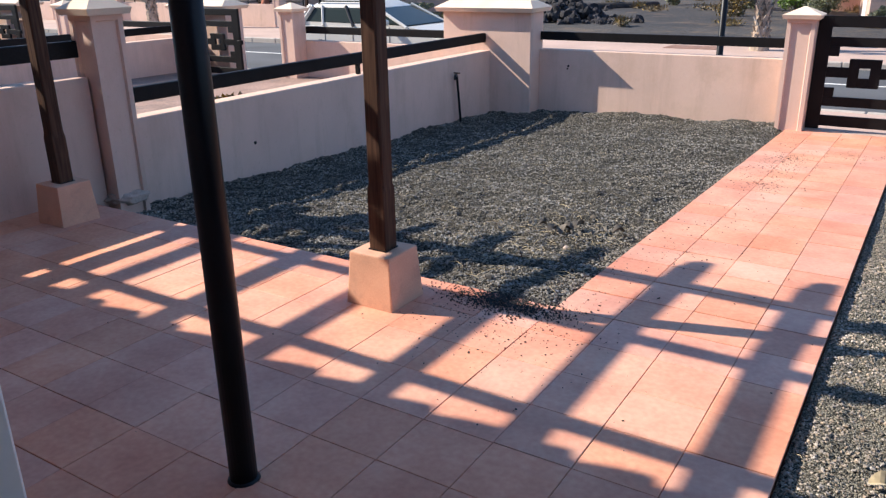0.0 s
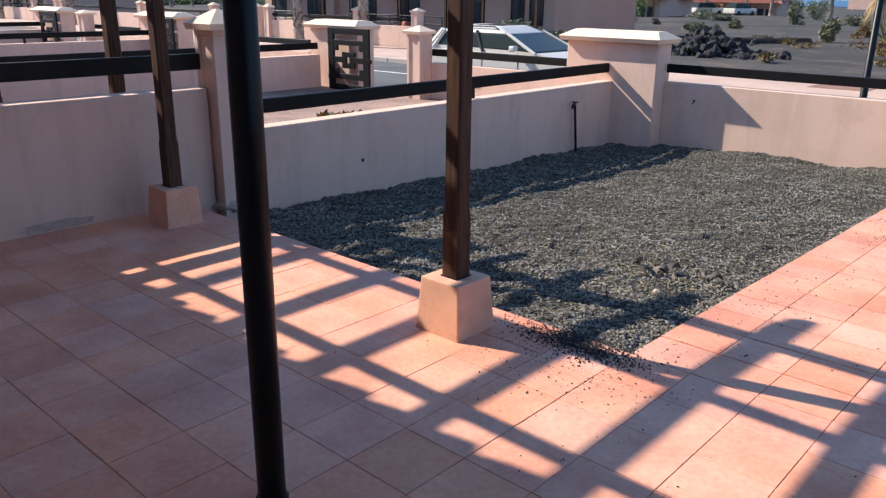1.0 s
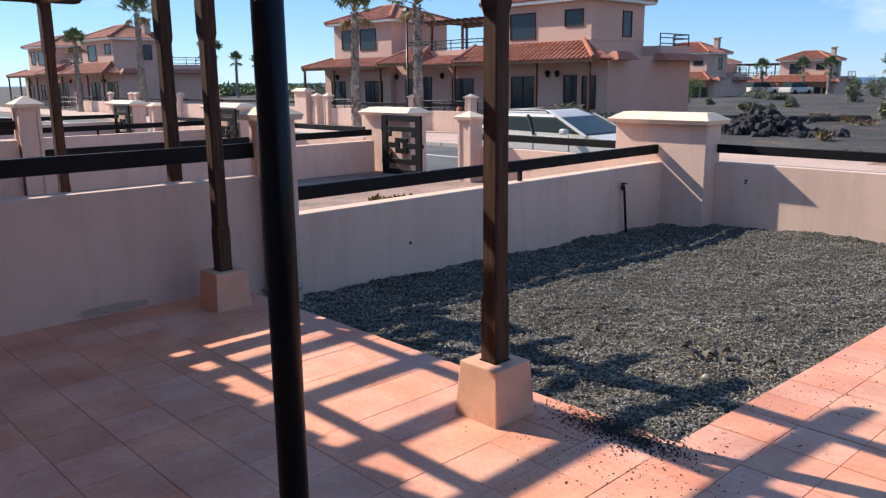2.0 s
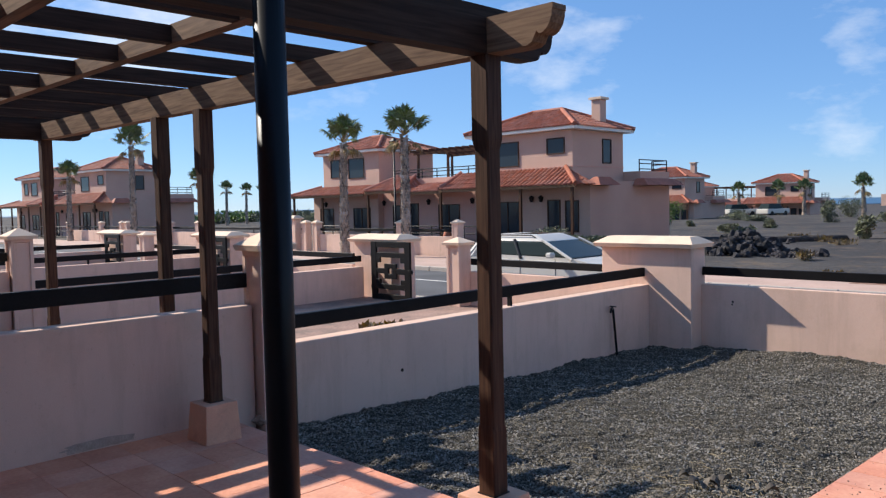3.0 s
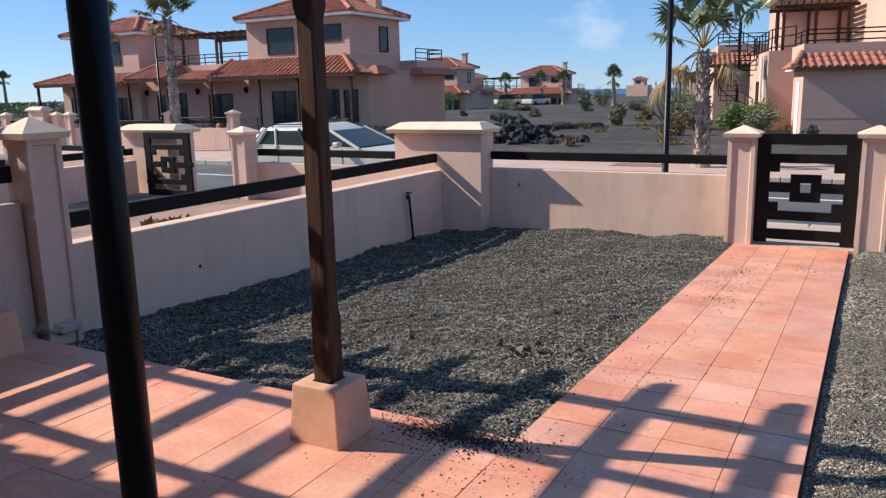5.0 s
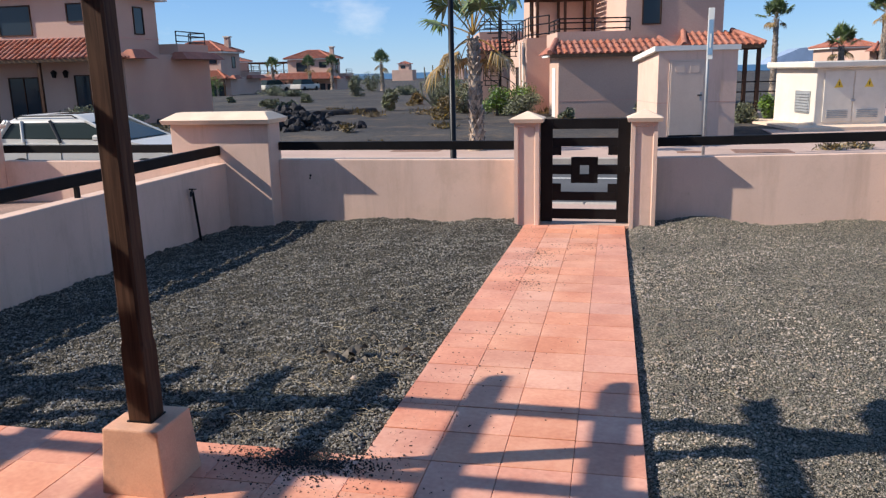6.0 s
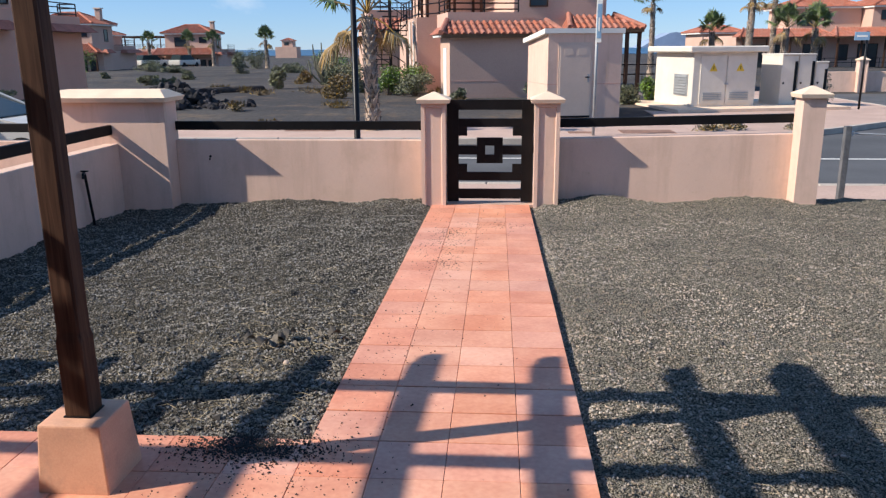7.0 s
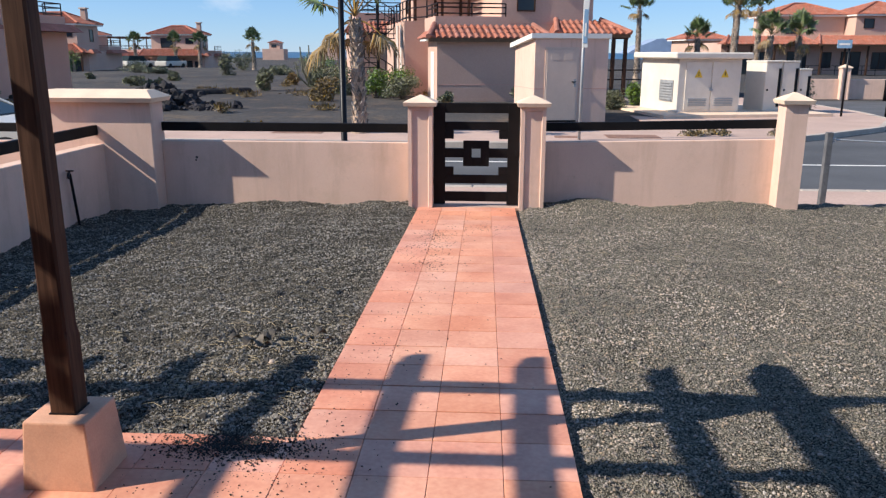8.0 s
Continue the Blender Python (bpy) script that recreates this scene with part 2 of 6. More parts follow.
def finish(name, bm, material, smooth=False):
    me = bpy.data.meshes.new(name)
    bm.to_mesh(me)
    bm.free()
    for m in (material if isinstance(material, (list, tuple)) else [material]):
        me.materials.append(m)
    if smooth:
        me.polygons.foreach_set("use_smooth", [True] * len(me.polygons))
    return new(name, me)


def part(name, bm, material, parent, label="", smooth=False):
    """One mesh object, given in world coordinates, under a thing or a part."""
    ob = finish(name, bm, material, smooth)
    ob.parent = parent
    ob.matrix_parent_inverse = world_of(parent).inverted()
    return tagged(ob, label)


def thing(name, at, label, category, group="", kind=""):
    e = new(name)
    e.empty_display_size = 0.1
    e.matrix_basis = Matrix.Translation(at)
    return tagged(e, label, category, group, kind)


def solid(name, bm, material, label, category="", group="", kind="", smooth=False):
    return tagged(finish(name, bm, material, smooth), label, category, group, kind)


def box(x0, x1, y0, y1, z0, z1, bevel=0.0, bm=None, segments=1):
    bm = bm or bmesh.new()
    vs = [bm.verts.new((x, y, z)) for z in (z0, z1) for y in (y0, y1) for x in (x0, x1)]
    fs = [bm.faces.new([vs[i] for i in f]) for f in ((0, 2, 3, 1), (4, 5, 7, 6), (0, 1, 5, 4), (2, 6, 7, 3), (0, 4, 6, 2), (1, 3, 7, 5))]
    if bevel:
        bmesh.ops.bevel(bm, geom=list({e for f in fs for e in f.edges}), offset=bevel, segments=segments, affect='EDGES', profile=0.6)
    return bm


def frustum(cx, cy, z0, z1, ax0, ay0, ax1, ay1, bm=None, bevel=0.0):
    """A block whose half-sizes go from ax0, ay0 at the foot to ax1, ay1 at the top."""
    bm = bm or bmesh.new()
    vs = [bm.verts.new((cx + sx * ax, cy + sy * ay, z)) for z, ax, ay in ((z0, ax0, ay0), (z1, ax1, ay1)) for sx, sy in ((-1, -1), (1, -1), (1, 1), (-1, 1))]
    fs = [bm.faces.new([vs[i] for i in f]) for f in ((3, 2, 1, 0), (4, 5, 6, 7), (0, 1, 5, 4), (1, 2, 6, 5), (2, 3, 7, 6), (3, 0, 4, 7))]
    if bevel:
        bmesh.ops.bevel(bm, geom=list({e for f in fs for e in f.edges}), offset=bevel, segments=2, affect='EDGES', profile=0.6)
    return bm


def tube(points, radii, sides=12, bm=None, caps=True):
    """A round bar through points, with a radius at each."""
    bm = bm or bmesh.new()
    rings = []
    pts = [Vector(p) for p in points]
    for i, p in enumerate(pts):
        d = (pts[min(i + 1, len(pts) - 1)] - pts[max(i - 1, 0)]).normalized()
        u = d.orthogonal().normalized()
        v = d.cross(u)
        r = radii[i] if isinstance(radii, (list, tuple)) else radii
        ring = []
        for k in range(sides):
            a = 2 * math.pi * k / sides
            ring.append(bm.verts.new(p + (u * math.cos(a) + v * math.sin(a)) * r))
        rings.append(ring)
    for a, b in zip(rings, rings[1:]):
        # match the ring that lies nearest, so that the bar does not twist
        off = min(range(sides), key=lambda k: (a[0].co - b[k].co).length)
        b[:] = b[off:] + b[:off]
        for k in range(sides):
            bm.faces.new((a[k], a[(k + 1) % sides], b[(k + 1) % sides], b[k]))
    if caps:
        bm.faces.new(list(reversed(rings[0])))
        bm.faces.new(rings[-1])
    return bm


def turned(ob, x, y, degrees, dx=0.0, dy=0.0):
    """A thing swung about a point of the plan and then moved."""
    ob.matrix_basis = pose(x + dx, y + dy, 0, 0, 0, degrees) @ Matrix.Translation((-x, -y, 0)) @ ob.matrix_basis
    return ob


def sloped(bm, k, x0):
    """The same block, rising by k for each metre along x."""
    for v in bm.verts:
        v.co.z += k * (v.co.x - x0)
    return bm


def extrude_profile(profile, axis, a, b, bm=None):
    """A closed outline of (u, v) points pushed from a to b along x ('x': u is y, v is z) or along y ('y': u is x, v is z)."""
    bm = bm or bmesh.new()
    def at(u, v, w):
        return (w, u, v) if axis == 'x' else (u, w, v)
    r0 = [bm.verts.new(at(u, v, a)) for u, v in profile]
    r1 = [bm.verts.new(at(u, v, b)) for u, v in profile]
    n = len(profile)
    for k in range(n):
        bm.faces.new((r0[k], r0[(k + 1) % n], r1[(k + 1) % n], r1[k]))
    bm.faces.new(list(reversed(r0)))
    bm.faces.new(r1)
    bmesh.ops.recalc_face_normals(bm, faces=bm.faces)
    return bm


# ---------- ground, road, pavements ----------
def sheet(name, x0, x1, y0, y1, step, height, material, label, kind="structure"):
    nx, ny = max(1, round((x1 - x0) / step)), max(1, round((y1 - y0) / step))
    vs = [(x0 + (x1 - x0) * i / nx, y0 + (y1 - y0) * j / ny) for j in range(ny + 1) for i in range(nx + 1)]
    me = bpy.data.meshes.new(name)
    me.from_pydata([(x, y, height(x, y)) for x, y in vs], [], [(j * (nx + 1) + i, j * (nx + 1) + i + 1, (j + 1) * (nx + 1) + i + 1, (j + 1) * (nx + 1) + i) for j in range(ny) for i in range(nx)])
    me.materials.append(material)
    me.polygons.foreach_set("use_smooth", [True] * len(me.polygons))
    return tagged(new(name, me), label, "ground", "", kind)


ROAD_Z = -0.52


def far_ground(x, y):
    lot = min(1.0, max(0.0, (y - 22.5) / 3.0))
    if 6.0 < x < 27.5 and y < 40:
        lot *= max(0.0, (7.5 - x) / 1.5, (y - 38) / 2)
    near = ROAD_Z - 0.06
    bumps = 0.10 * noise.noise((x * 0.15, y * 0.15, 3.0)) + 0.05 * noise.noise((x * 0.6, y * 0.6, 7.0))
    return near + lot * (0.22 + bumps)


def ground_sheet():
    # fine near the street, coarse to the horizon, one mesh
    xs = [-3000, -1200, -500, -250, -150] + [-110 + 1.5 * k for k in range(110)] + [70, 110, 200, 500, 1200, 3000]
    ys = [-3000, -800, -200, -60, -20, 0] + [10 + 1.5 * k for k in range(60)] + [110, 140, 200, 350, 700, 1500, 4000]
    me = bpy.data.meshes.new("ground")
    n = len(xs)
    me.from_pydata([(x, y, far_ground(x, y) if -112 < x < 60 and 9 < y < 99 else ROAD_Z - 0.06 + (0.16 if y < 99 and y > 60 else -1.3 if y >= 99 else 0)) for y in ys for x in xs], [],
                   [(j * n + i, j * n + i + 1, (j + 1) * n + i + 1, (j + 1) * n + i) for j in range(len(ys) - 1) for i in range(n - 1)])
    me.materials.append(LAPILLI_FAR)
    me.polygons.foreach_set("use_smooth", [True] * len(me.polygons))
    return tagged(new("ground", me), "black volcanic lapilli ground with dry brown patches", "ground", "", "structure")


ground_sheet()
solid("road", box(-140, 60, 12.3, 18.35, ROAD_Z - 0.3, ROAD_Z), ASPHALT, "grey asphalt street", "road", "", "structure")
solid("road_marking", box(-140, 60, 15.95, 16.05, ROAD_Z, ROAD_Z + 0.004), WHITE, "thin white painted line along the street", "road marking", "", "structure")
solid("pavement_near", box(-140, 60, 9.93, 12.15, -0.75, ROAD_Z + 0.13, 0.01), PAVING, "pink paved footpath outside the garden walls", "pavement", "", "structure")
solid("side_road", box(4.0, 26.0, 18.36, 38.0, ROAD_Z - 0.3, ROAD_Z - 0.004), ASPHALT, "grey asphalt side street between the garden walls", "road", "", "structure")
solid("pavement_side", box(26.0, 60, 18.5, 22.4, -0.8, ROAD_Z + 0.13, 0.01), PAVING, "pink paved footpath past the side street", "pavement", "", "structure")


def street_corner():
    """The footpath's rounded corner with its kerb, where the side street begins."""
    outer = [(4.0, 18.5), (5.4, 19.2), (7.6, 20.8), (10.4, 23.2), (12.0, 26.0), (12.5, 29.0), (12.5, 38.0)]
    rim = [(4.0, 18.35), (5.5, 19.07), (7.7, 20.68), (10.52, 23.1), (12.15, 25.95), (12.65, 28.98), (12.65, 38.0)]
    for name, ring, z, material, label, kind in (
            ("pavement_corner", outer + [(4.0, 38.0)], ROAD_Z + 0.13, PAVING, "rounded pink footpath corner at the side street", "pavement"),
            ("kerb_corner", rim + list(reversed(outer)), ROAD_Z + 0.14, KERB, "curved concrete kerb round the footpath corner", "kerb")):
        bm = bmesh.new()
        low, high = [bm.verts.new((x, y, ROAD_Z - 0.2)) for x, y in ring], [bm.verts.new((x, y, z)) for x, y in ring]
        for k in range(len(ring)):
            j = (k + 1) % len(ring)
            bm.faces.new((low[k], low[j], high[j], high[k]))
        bm.faces.new(high)
        bmesh.ops.triangulate(bm, faces=[f for f in bm.faces if len(f.verts) > 4])
        bmesh.ops.recalc_face_normals(bm, faces=bm.faces)
        solid(name, bm, material, label, kind, "", "structure")


street_corner()
solid("pavement_far", box(-140, 4.0, 18.5, 22.4, -0.8, ROAD_Z + 0.13, 0.01), PAVING, "pink paved footpath across the street", "pavement", "", "structure")


def kerb_row(name, y0, y1, count=60):
    k = thing(name, (0, y0, ROAD_Z), "row of weathered concrete kerb stones along the footpath", "kerb", "", "structure")
    first = None
    for i in range(count):
        x = -34 + i
        if first is None:
            first = part("kerb_stone", box(x, x + 0.985, y0, y1, ROAD_Z - 0.2, ROAD_Z + 0.14, 0.015), KERB, k)
        else:
            o = new("kerb_stone", first.data)
            o.parent, o.matrix_parent_inverse = k, world_of(k).inverted()
            o.matrix_basis = Matrix.Translation((i, 0, 0))
    return k


kerb_row("kerb_near", 12.15, 12.3)
kerb_row("kerb_far", 18.35, 18.5, 38)


# ---------- garden beds of black lapilli ----------
PATIO_Y, PATH_L, PATH_R, GATE_Y = 3.25, -1.65, -0.45, 9.75
WALL_X = -5.55
FACE_Y, BACK_Y = 9.62, 9.89


def path_z(y):
    return 0.0 if y < PATIO_Y else -0.235 * (y - PATIO_Y) / (GATE_Y - PATIO_Y)


def lumps(x, y):
    a = noise.noise((x * 0.9, y * 0.9, 1.0)) * 0.035
    b = noise.noise((x * 3.1, y * 3.1, 5.0)) * 0.024
    c = noise.noise((x * 9.0, y * 9.0, 9.0)) * 0.022
    d = noise.noise((x * 24.0, y * 24.0, 2.0)) * 0.015
    e = abs(noise.noise((x * 50.0, y * 50.0, 4.0))) * 0.010
    return a + b + c + d + e


def bed_left(x, y):
    # the bed falls towards the side wall
    s = min(1.0, max(0.0, (PATH_L - x) / 3.3))
    drop = (0.165 - 0.013 * (y - PATIO_Y)) * s * s * (3 - 2 * s)
    z = path_z(y) - 0.012 - drop + lumps(x, y)
    z += 0.035 * math.exp(-(x - WALL_X) / 0.3) * noise.noise((y * 1.6, 2.0, 0.0))
    z += 0.06 * math.exp(-max(0, BACK_Y - y) / 0.4) * (0.8 + noise.noise((x * 1.3, 8.0, 0.0)))
    edge = max(0.0, min(1.0, min((PATH_L - x), (y - PATIO_Y)) / 0.12))
    return z * edge + (path_z(y) - 0.02 - 0.75 * drop) * (1 - edge)


def bed_right(x, y):
    z = path_z(y) - 0.03 + lumps(x, y + 40)
    z += 0.10 * math.exp(-max(0, GATE_Y - y) / 0.4) * (0.8 + noise.noise((x * 1.1, 18.0, 0.0)))
    edge = min(1.0, (x - PATH_R) / 0.12)
    if edge < 1:
        z = z * max(0, edge) + (path_z(y) - 0.045) * (1 - max(0, edge))
    return z


sheet("gravel_bed", WALL_X, PATH_L, PATIO_Y, BACK_Y + 0.005, 0.022, bed_left, LAPILLI, "raked black volcanic lapilli bed beside the tiled path")
sheet("gravel_bed", PATH_R, 6.5, 0.3, BACK_Y + 0.005, 0.026, bed_right, LAPILLI_PALE, "grey-black volcanic lapilli bed with pale dust beside the path")
sheet("gravel_bed_side", 2.9, 6.5, BACK_Y + 0.005, 10.4, 0.05, lambda x, y: bed_right(x, GATE_Y) - 0.12 * (y - GATE_Y), LAPILLI_PALE, "black lapilli strip running past the end of the wall")


# ---------- walls, caps, rails ----------
def wall_run(name, x0, x1, y0, y1, z0, z1, label):
    return solid(name, box(x0, x1, y0, y1, z0, z1, 0.008), STUCCO, label, "wall", "", "structure")


def panel_pillar(name, cx, cy, half, z0, z1, apex, label, panels="s", group=""):
    """A rendered pillar with recessed panels on some sides (s: -y, e: +x, w: -x, n: +y) and a pyramid capstone."""
    p = thing(name, (cx, cy, z0), label, "gate pillar", group)
    bm = box(cx - half, cx + half, cy - half, cy + half, z0, z1)
    bm.normal_update()
    want = {"s": (0, -1), "n": (0, 1), "e": (1, 0), "w": (-1, 0)}
    for f in list(bm.faces):
        if any((f.normal.x, f.normal.y) == (want[c][0] * 1.0, want[c][1] * 1.0) or (abs(f.normal.x - want[c][0]) < 0.01 and abs(f.normal.y - want[c][1]) < 0.01) for c in panels):
            r = bmesh.ops.inset_region(bm, faces=[f], thickness=half * 0.42, depth=0)
            r2 = bmesh.ops.inset_region(bm, faces=[f], thickness=0.012, depth=-0.022)
    part("shaft", bm, STUCCO, p)
    o = half + 0.055
    cap = frustum(cx, cy, z1, z1 + 0.045, o - 0.012, o - 0.012, o, o)
    frustum(cx, cy, z1 + 0.045, apex, o, o, 0.012, 0.012, cap)
    part("capstone", cap, CAPSTONE, p, "cream pyramid capstone")
    return p


def wide_pillar(name, x0, x1, y0, y1, z0, z1, top, label):
    p = thing(name, ((x0 + x1) / 2, (y0 + y1) / 2, z0), label, "pillar")
    part("shaft", box(x0, x1, y0, y1, z0, z1, 0.01), STUCCO, p)
    cx, cy, ax, ay = (x0 + x1) / 2, (y0 + y1) / 2, (x1 - x0) / 2, (y1 - y0) / 2
    cap = frustum(cx, cy, z1, z1 + 0.055, ax + 0.05, ay + 0.095, ax + 0.075, ay + 0.12)
    frustum(cx, cy, z1 + 0.055, top, ax + 0.075, ay + 0.12, ax - 0.06, ay - 0.08, cap)
    part("capstone", cap, CAPSTONE, p, "bevelled cream capstone")
    return p


def rail(name, x0, x1, y0, y1, z0, z1, stubs, label, foot):
    r = thing(name, ((x0 + x1) / 2, (y0 + y1) / 2, z0), label, "fence rail")
    part("bar", box(x0, x1, y0, y1, z0, z1, 0.006), BLACKWOOD, r)
    for sx, sy in stubs:
        part("bracket", box(sx - 0.02, sx + 0.02, sy - 0.02, sy + 0.02, foot - 0.01, z0 + 0.01), BLACKWOOD, r)
    return r


W1, W0 = WALL_X, WALL_X - 0.18
LOW, HIGH = 0.525, 0.89
wall_run("wall_patio_side", W0, W1, -3.2, 3.49, -0.5, HIGH, "high peach stucco side wall beside the patio with damp stains")
wall_run("wall_garden_side", W0, W1, 3.75, FACE_Y + 0.01, -0.6, LOW, "low peach stucco side wall beside the gravel bed")
panel_pillar("gate_pillar", W1 + 0.01, 3.62, 0.132, -0.4, 1.33, 1.48, "peach stucco wall pillar with recessed panel and cream cap", "se")
wide_pillar("corner_pillar", -6.30, -4.925, FACE_Y, FACE_Y + 0.38, -0.6, 1.035, 1.18, "wide peach stucco corner pillar with cream capstone")
wall_run("wall_front_left", -4.925, -1.76, BACK_Y, BACK_Y + 0.14, -0.8, LOW + 0.02, "low peach stucco front wall along the footpath")
solid("wall_front_right", sloped(box(-0.10, 2.70, BACK_Y, BACK_Y + 0.14, -0.8, LOW + 0.04, 0.008), 0.022, -0.10), STUCCO, "low peach stucco front wall along the footpath, rising slightly", "wall", "", "structure")
for px in (-1.62, -0.255):
    panel_pillar("gate_pillar", px, FACE_Y + 0.148, 0.148, -0.6, 1.01, 1.14, "peach stucco gate pillar with recessed panel and pyramid cap", "s", "pillars of the garden gate")
panel_pillar("gate_pillar", 2.825, FACE_Y + 0.16, 0.13, -0.6, 1.06, 1.195, "peach stucco end pillar at the front wall", "")
rail("fence_rail", W1 - 0.12, W1 - 0.06, -3.2, 3.487, 1.03, 1.15, [(W1 - 0.09, 0.4)], "black painted timber rail above the patio wall", HIGH)
rail("fence_rail", W1 - 0.12, W1 - 0.06, 3.753, FACE_Y + 0.003, 0.635, 0.755, [(W1 - 0.09, 6.8)], "black painted timber rail above the low side wall", LOW)
rail("fence_rail", -4.925, -1.76, BACK_Y + 0.02, BACK_Y + 0.08, 0.665, 0.775, [], "black painted timber rail above the front wall", LOW)
rail_right = thing("fence_rail", (1.3, BACK_Y + 0.05, 0.68), "black painted timber rail above the front wall", "fence rail")
part("bar", sloped(box(-0.10, 2.70, BACK_Y + 0.02, BACK_Y + 0.08, 0.695, 0.80, 0.006), 0.022, -0.10), BLACKWOOD, rail_right)


# ---------- garden gate ----------
def garden_gate(name, x0, y, z0, width, height, label):
    """A black gate of flat bars round a square, drawn on a grid of 222 by 260."""
    g = thing(name, (x0 + width / 2, y, z0), label, "gate")
    kx, kz = width / 222, height / 260
    def b(nm, u0, u1, v0, v1, d=0.02):
        part(nm, box(x0 + u0 * kx, x0 + u1 * kx, y - d, y + d, z0 + (260 - v1) * kz, z0 + (260 - v0) * kz, 0.003), BLACKWOOD, g)
    b("stile", 0, 30, 0, 260, 0.024)
    b("stile", 192, 222, 0, 260, 0.024)
    for v0, v1 in ((0, 25), (47, 68), (183, 205), (227, 252)):
        b("crossbar", 30, 192, v0, v1)
    for u0, u1, v0, v1 in ((30, 52, 68, 90), (169, 192, 68, 90), (30, 52, 162, 183), (169, 192, 162, 183)):
        b("corner_block", u0, u1, v0, v1)
    b("middle_bar", 30, 77, 115, 138)
    b("middle_bar", 144, 192, 115, 138)
    for u0, u1, v0, v1 in ((77, 99, 95, 160), (122, 144, 95, 160), (99, 122, 95, 115), (99, 122, 138, 160)):
        b("square_side", u0, u1, v0, v1, 0.023)
    for v in (60, 200):
        b("hinge", -6, 3, v - 8, v + 8, 0.012)
    b("latch", 212, 228, 118, 134, 0.03)
    return g


garden_gate("garden_gate", -1.468, GATE_Y + 0.09, -0.215, 1.058, 1.255, "closed black garden gate with a square lattice pattern")
solid("threshold", box(-1.47, -0.39, GATE_Y - 0.04, GATE_Y + 0.2, -0.6, -0.228, 0.006), PAVING, "pale worn threshold under the gate", "threshold", "", "structure")


# ---------- patio, path, house shell behind the camera ----------
solid("patio_slab", box(WALL_X - 0.02, PATH_R - 0.01, 0.28, PATIO_Y - 0.008, -0.5, -0.006), GROUT, "mortar bed under the patio tiles", "floor", "", "structure")
slab = bmesh.new()
extrude_profile([(PATIO_Y - 0.008, -0.5), (GATE_Y - 0.04, -0.8), (GATE_Y - 0.04, -0.242), (PATIO_Y - 0.008, -0.007)], 'x', PATH_L + 0.008, PATH_R - 0.01, slab)
solid("path_slab", slab, GROUT_PALE, "mortar bed under the path tiles", "floor", "", "structure")
solid("inside_floor", box(-6, 4, -4.2, 0.28, -0.5, 0.0), TILE, "terracotta floor inside the doorway", "floor", "", "structure")
FAC = 0.28
solid("wall_facade_left", box(-14.0, -1.02, FAC - 0.25, FAC, 0, 2.62), STUCCO, "peach house wall beside the open doorway", "wall", "", "structure")
solid("door_jamb", box(-1.035, -0.958, FAC - 0.26, FAC + 0.012, 0, 2.3, 0.004), JAMB, "cream painted door jamb", "door frame", "", "structure")
solid("wall_facade_right", box(1.6, 4.0, FAC - 0.25, FAC, 0, 2.62), STUCCO, "peach house wall beside the open doorway", "wall", "", "structure")
solid("wall_facade_head", box(-1.02, 1.6, FAC - 0.25, FAC, 2.3, 2.62), STUCCO, "peach house wall over the doorway", "wall", "", "structure")
solid("wall_back", box(-6.0, 4.0, -4.4, -4.2, 0, 2.62), INSIDE, "plain plastered back wall", "wall", "", "structure")
solid("wall_inside_left", box(-6.2, -6.0, -4.4, FAC, 0, 2.62), INSIDE, "plain plastered side wall", "wall", "", "structure")
solid("wall_inside_right", box(4.0, 4.2, -4.4, FAC, 0, 2.62), INSIDE, "plain plastered side wall", "wall", "", "structure")
solid("ceiling", box(-14.0, 4.2, -4.4, 0.98, 2.62, 2.72), INSIDE, "plain plaster ceiling and porch soffit", "ceiling", "", "structure")


def eave_roof():
    """Barrel tiles whose ends throw the scalloped shade on the patio."""
    r = thing("porch_roof", (-1, 0.5, 2.72), "clay barrel tile roof over the doorway", "roof", "", "structure")
    part("deck", extrude_profile([(0.98, 2.72), (0.98, 2.735), (-4.4, 4.1), (-4.4, 2.72)], 'x', -14.0, 4.2), ROOF, r)
    pitch = 0.29
    def barrel(x):
        bm = bmesh.new()
        rings = []
        for y, z in ((1.085, 2.628), (0.6, 2.76), (-4.4, 4.01)):
            ring = []
            for k in range(9):
                a = math.pi * k / 8
                ring.append(bm.verts.new((x + 0.085 * math.cos(a), y, z + 0.135 * math.sin(a))))
            rings.append(ring)
        for a, b in zip(rings, rings[1:]):
            for k in range(8):
                bm.faces.new((a[k], a[k + 1], b[k + 1], b[k]))
        return bm
    first = part("roof_tile", barrel(-13.9), ROOF, r, smooth=True)
    for i in range(1, 60):
        o = new("roof_tile", first.data)
        o.parent, o.matrix_parent_inverse = r, world_of(r).inverted()
        o.matrix_basis = Matrix.Translation((i * pitch, 0, 0))
    part("eave_board", box(-14.0, 4.2, 0.94, 0.98, 2.60, 2.70), BLACKWOOD, r)
    return r


eave_roof()

# round black post at the patio
pp = thing("round_post", (-1.966, 1.437, 0), "black painted round steel post standing on the patio tiles", "post")
part("shaft", tube([(-1.966, 1.437, 0.012), (-1.966, 1.437, 2.45)], 0.046, 24), BLACK, pp, smooth=True)
part("collar", tube([(-1.966, 1.437, 0.0), (-1.966, 1.437, 0.016)], [0.058, 0.05], 24), BLACK, pp, smooth=True)


# ---------- pergola ----------
BEAM0, BEAM1 = 2.325, 2.488
RAFT0, RAFT1 = 2.492, 2.588


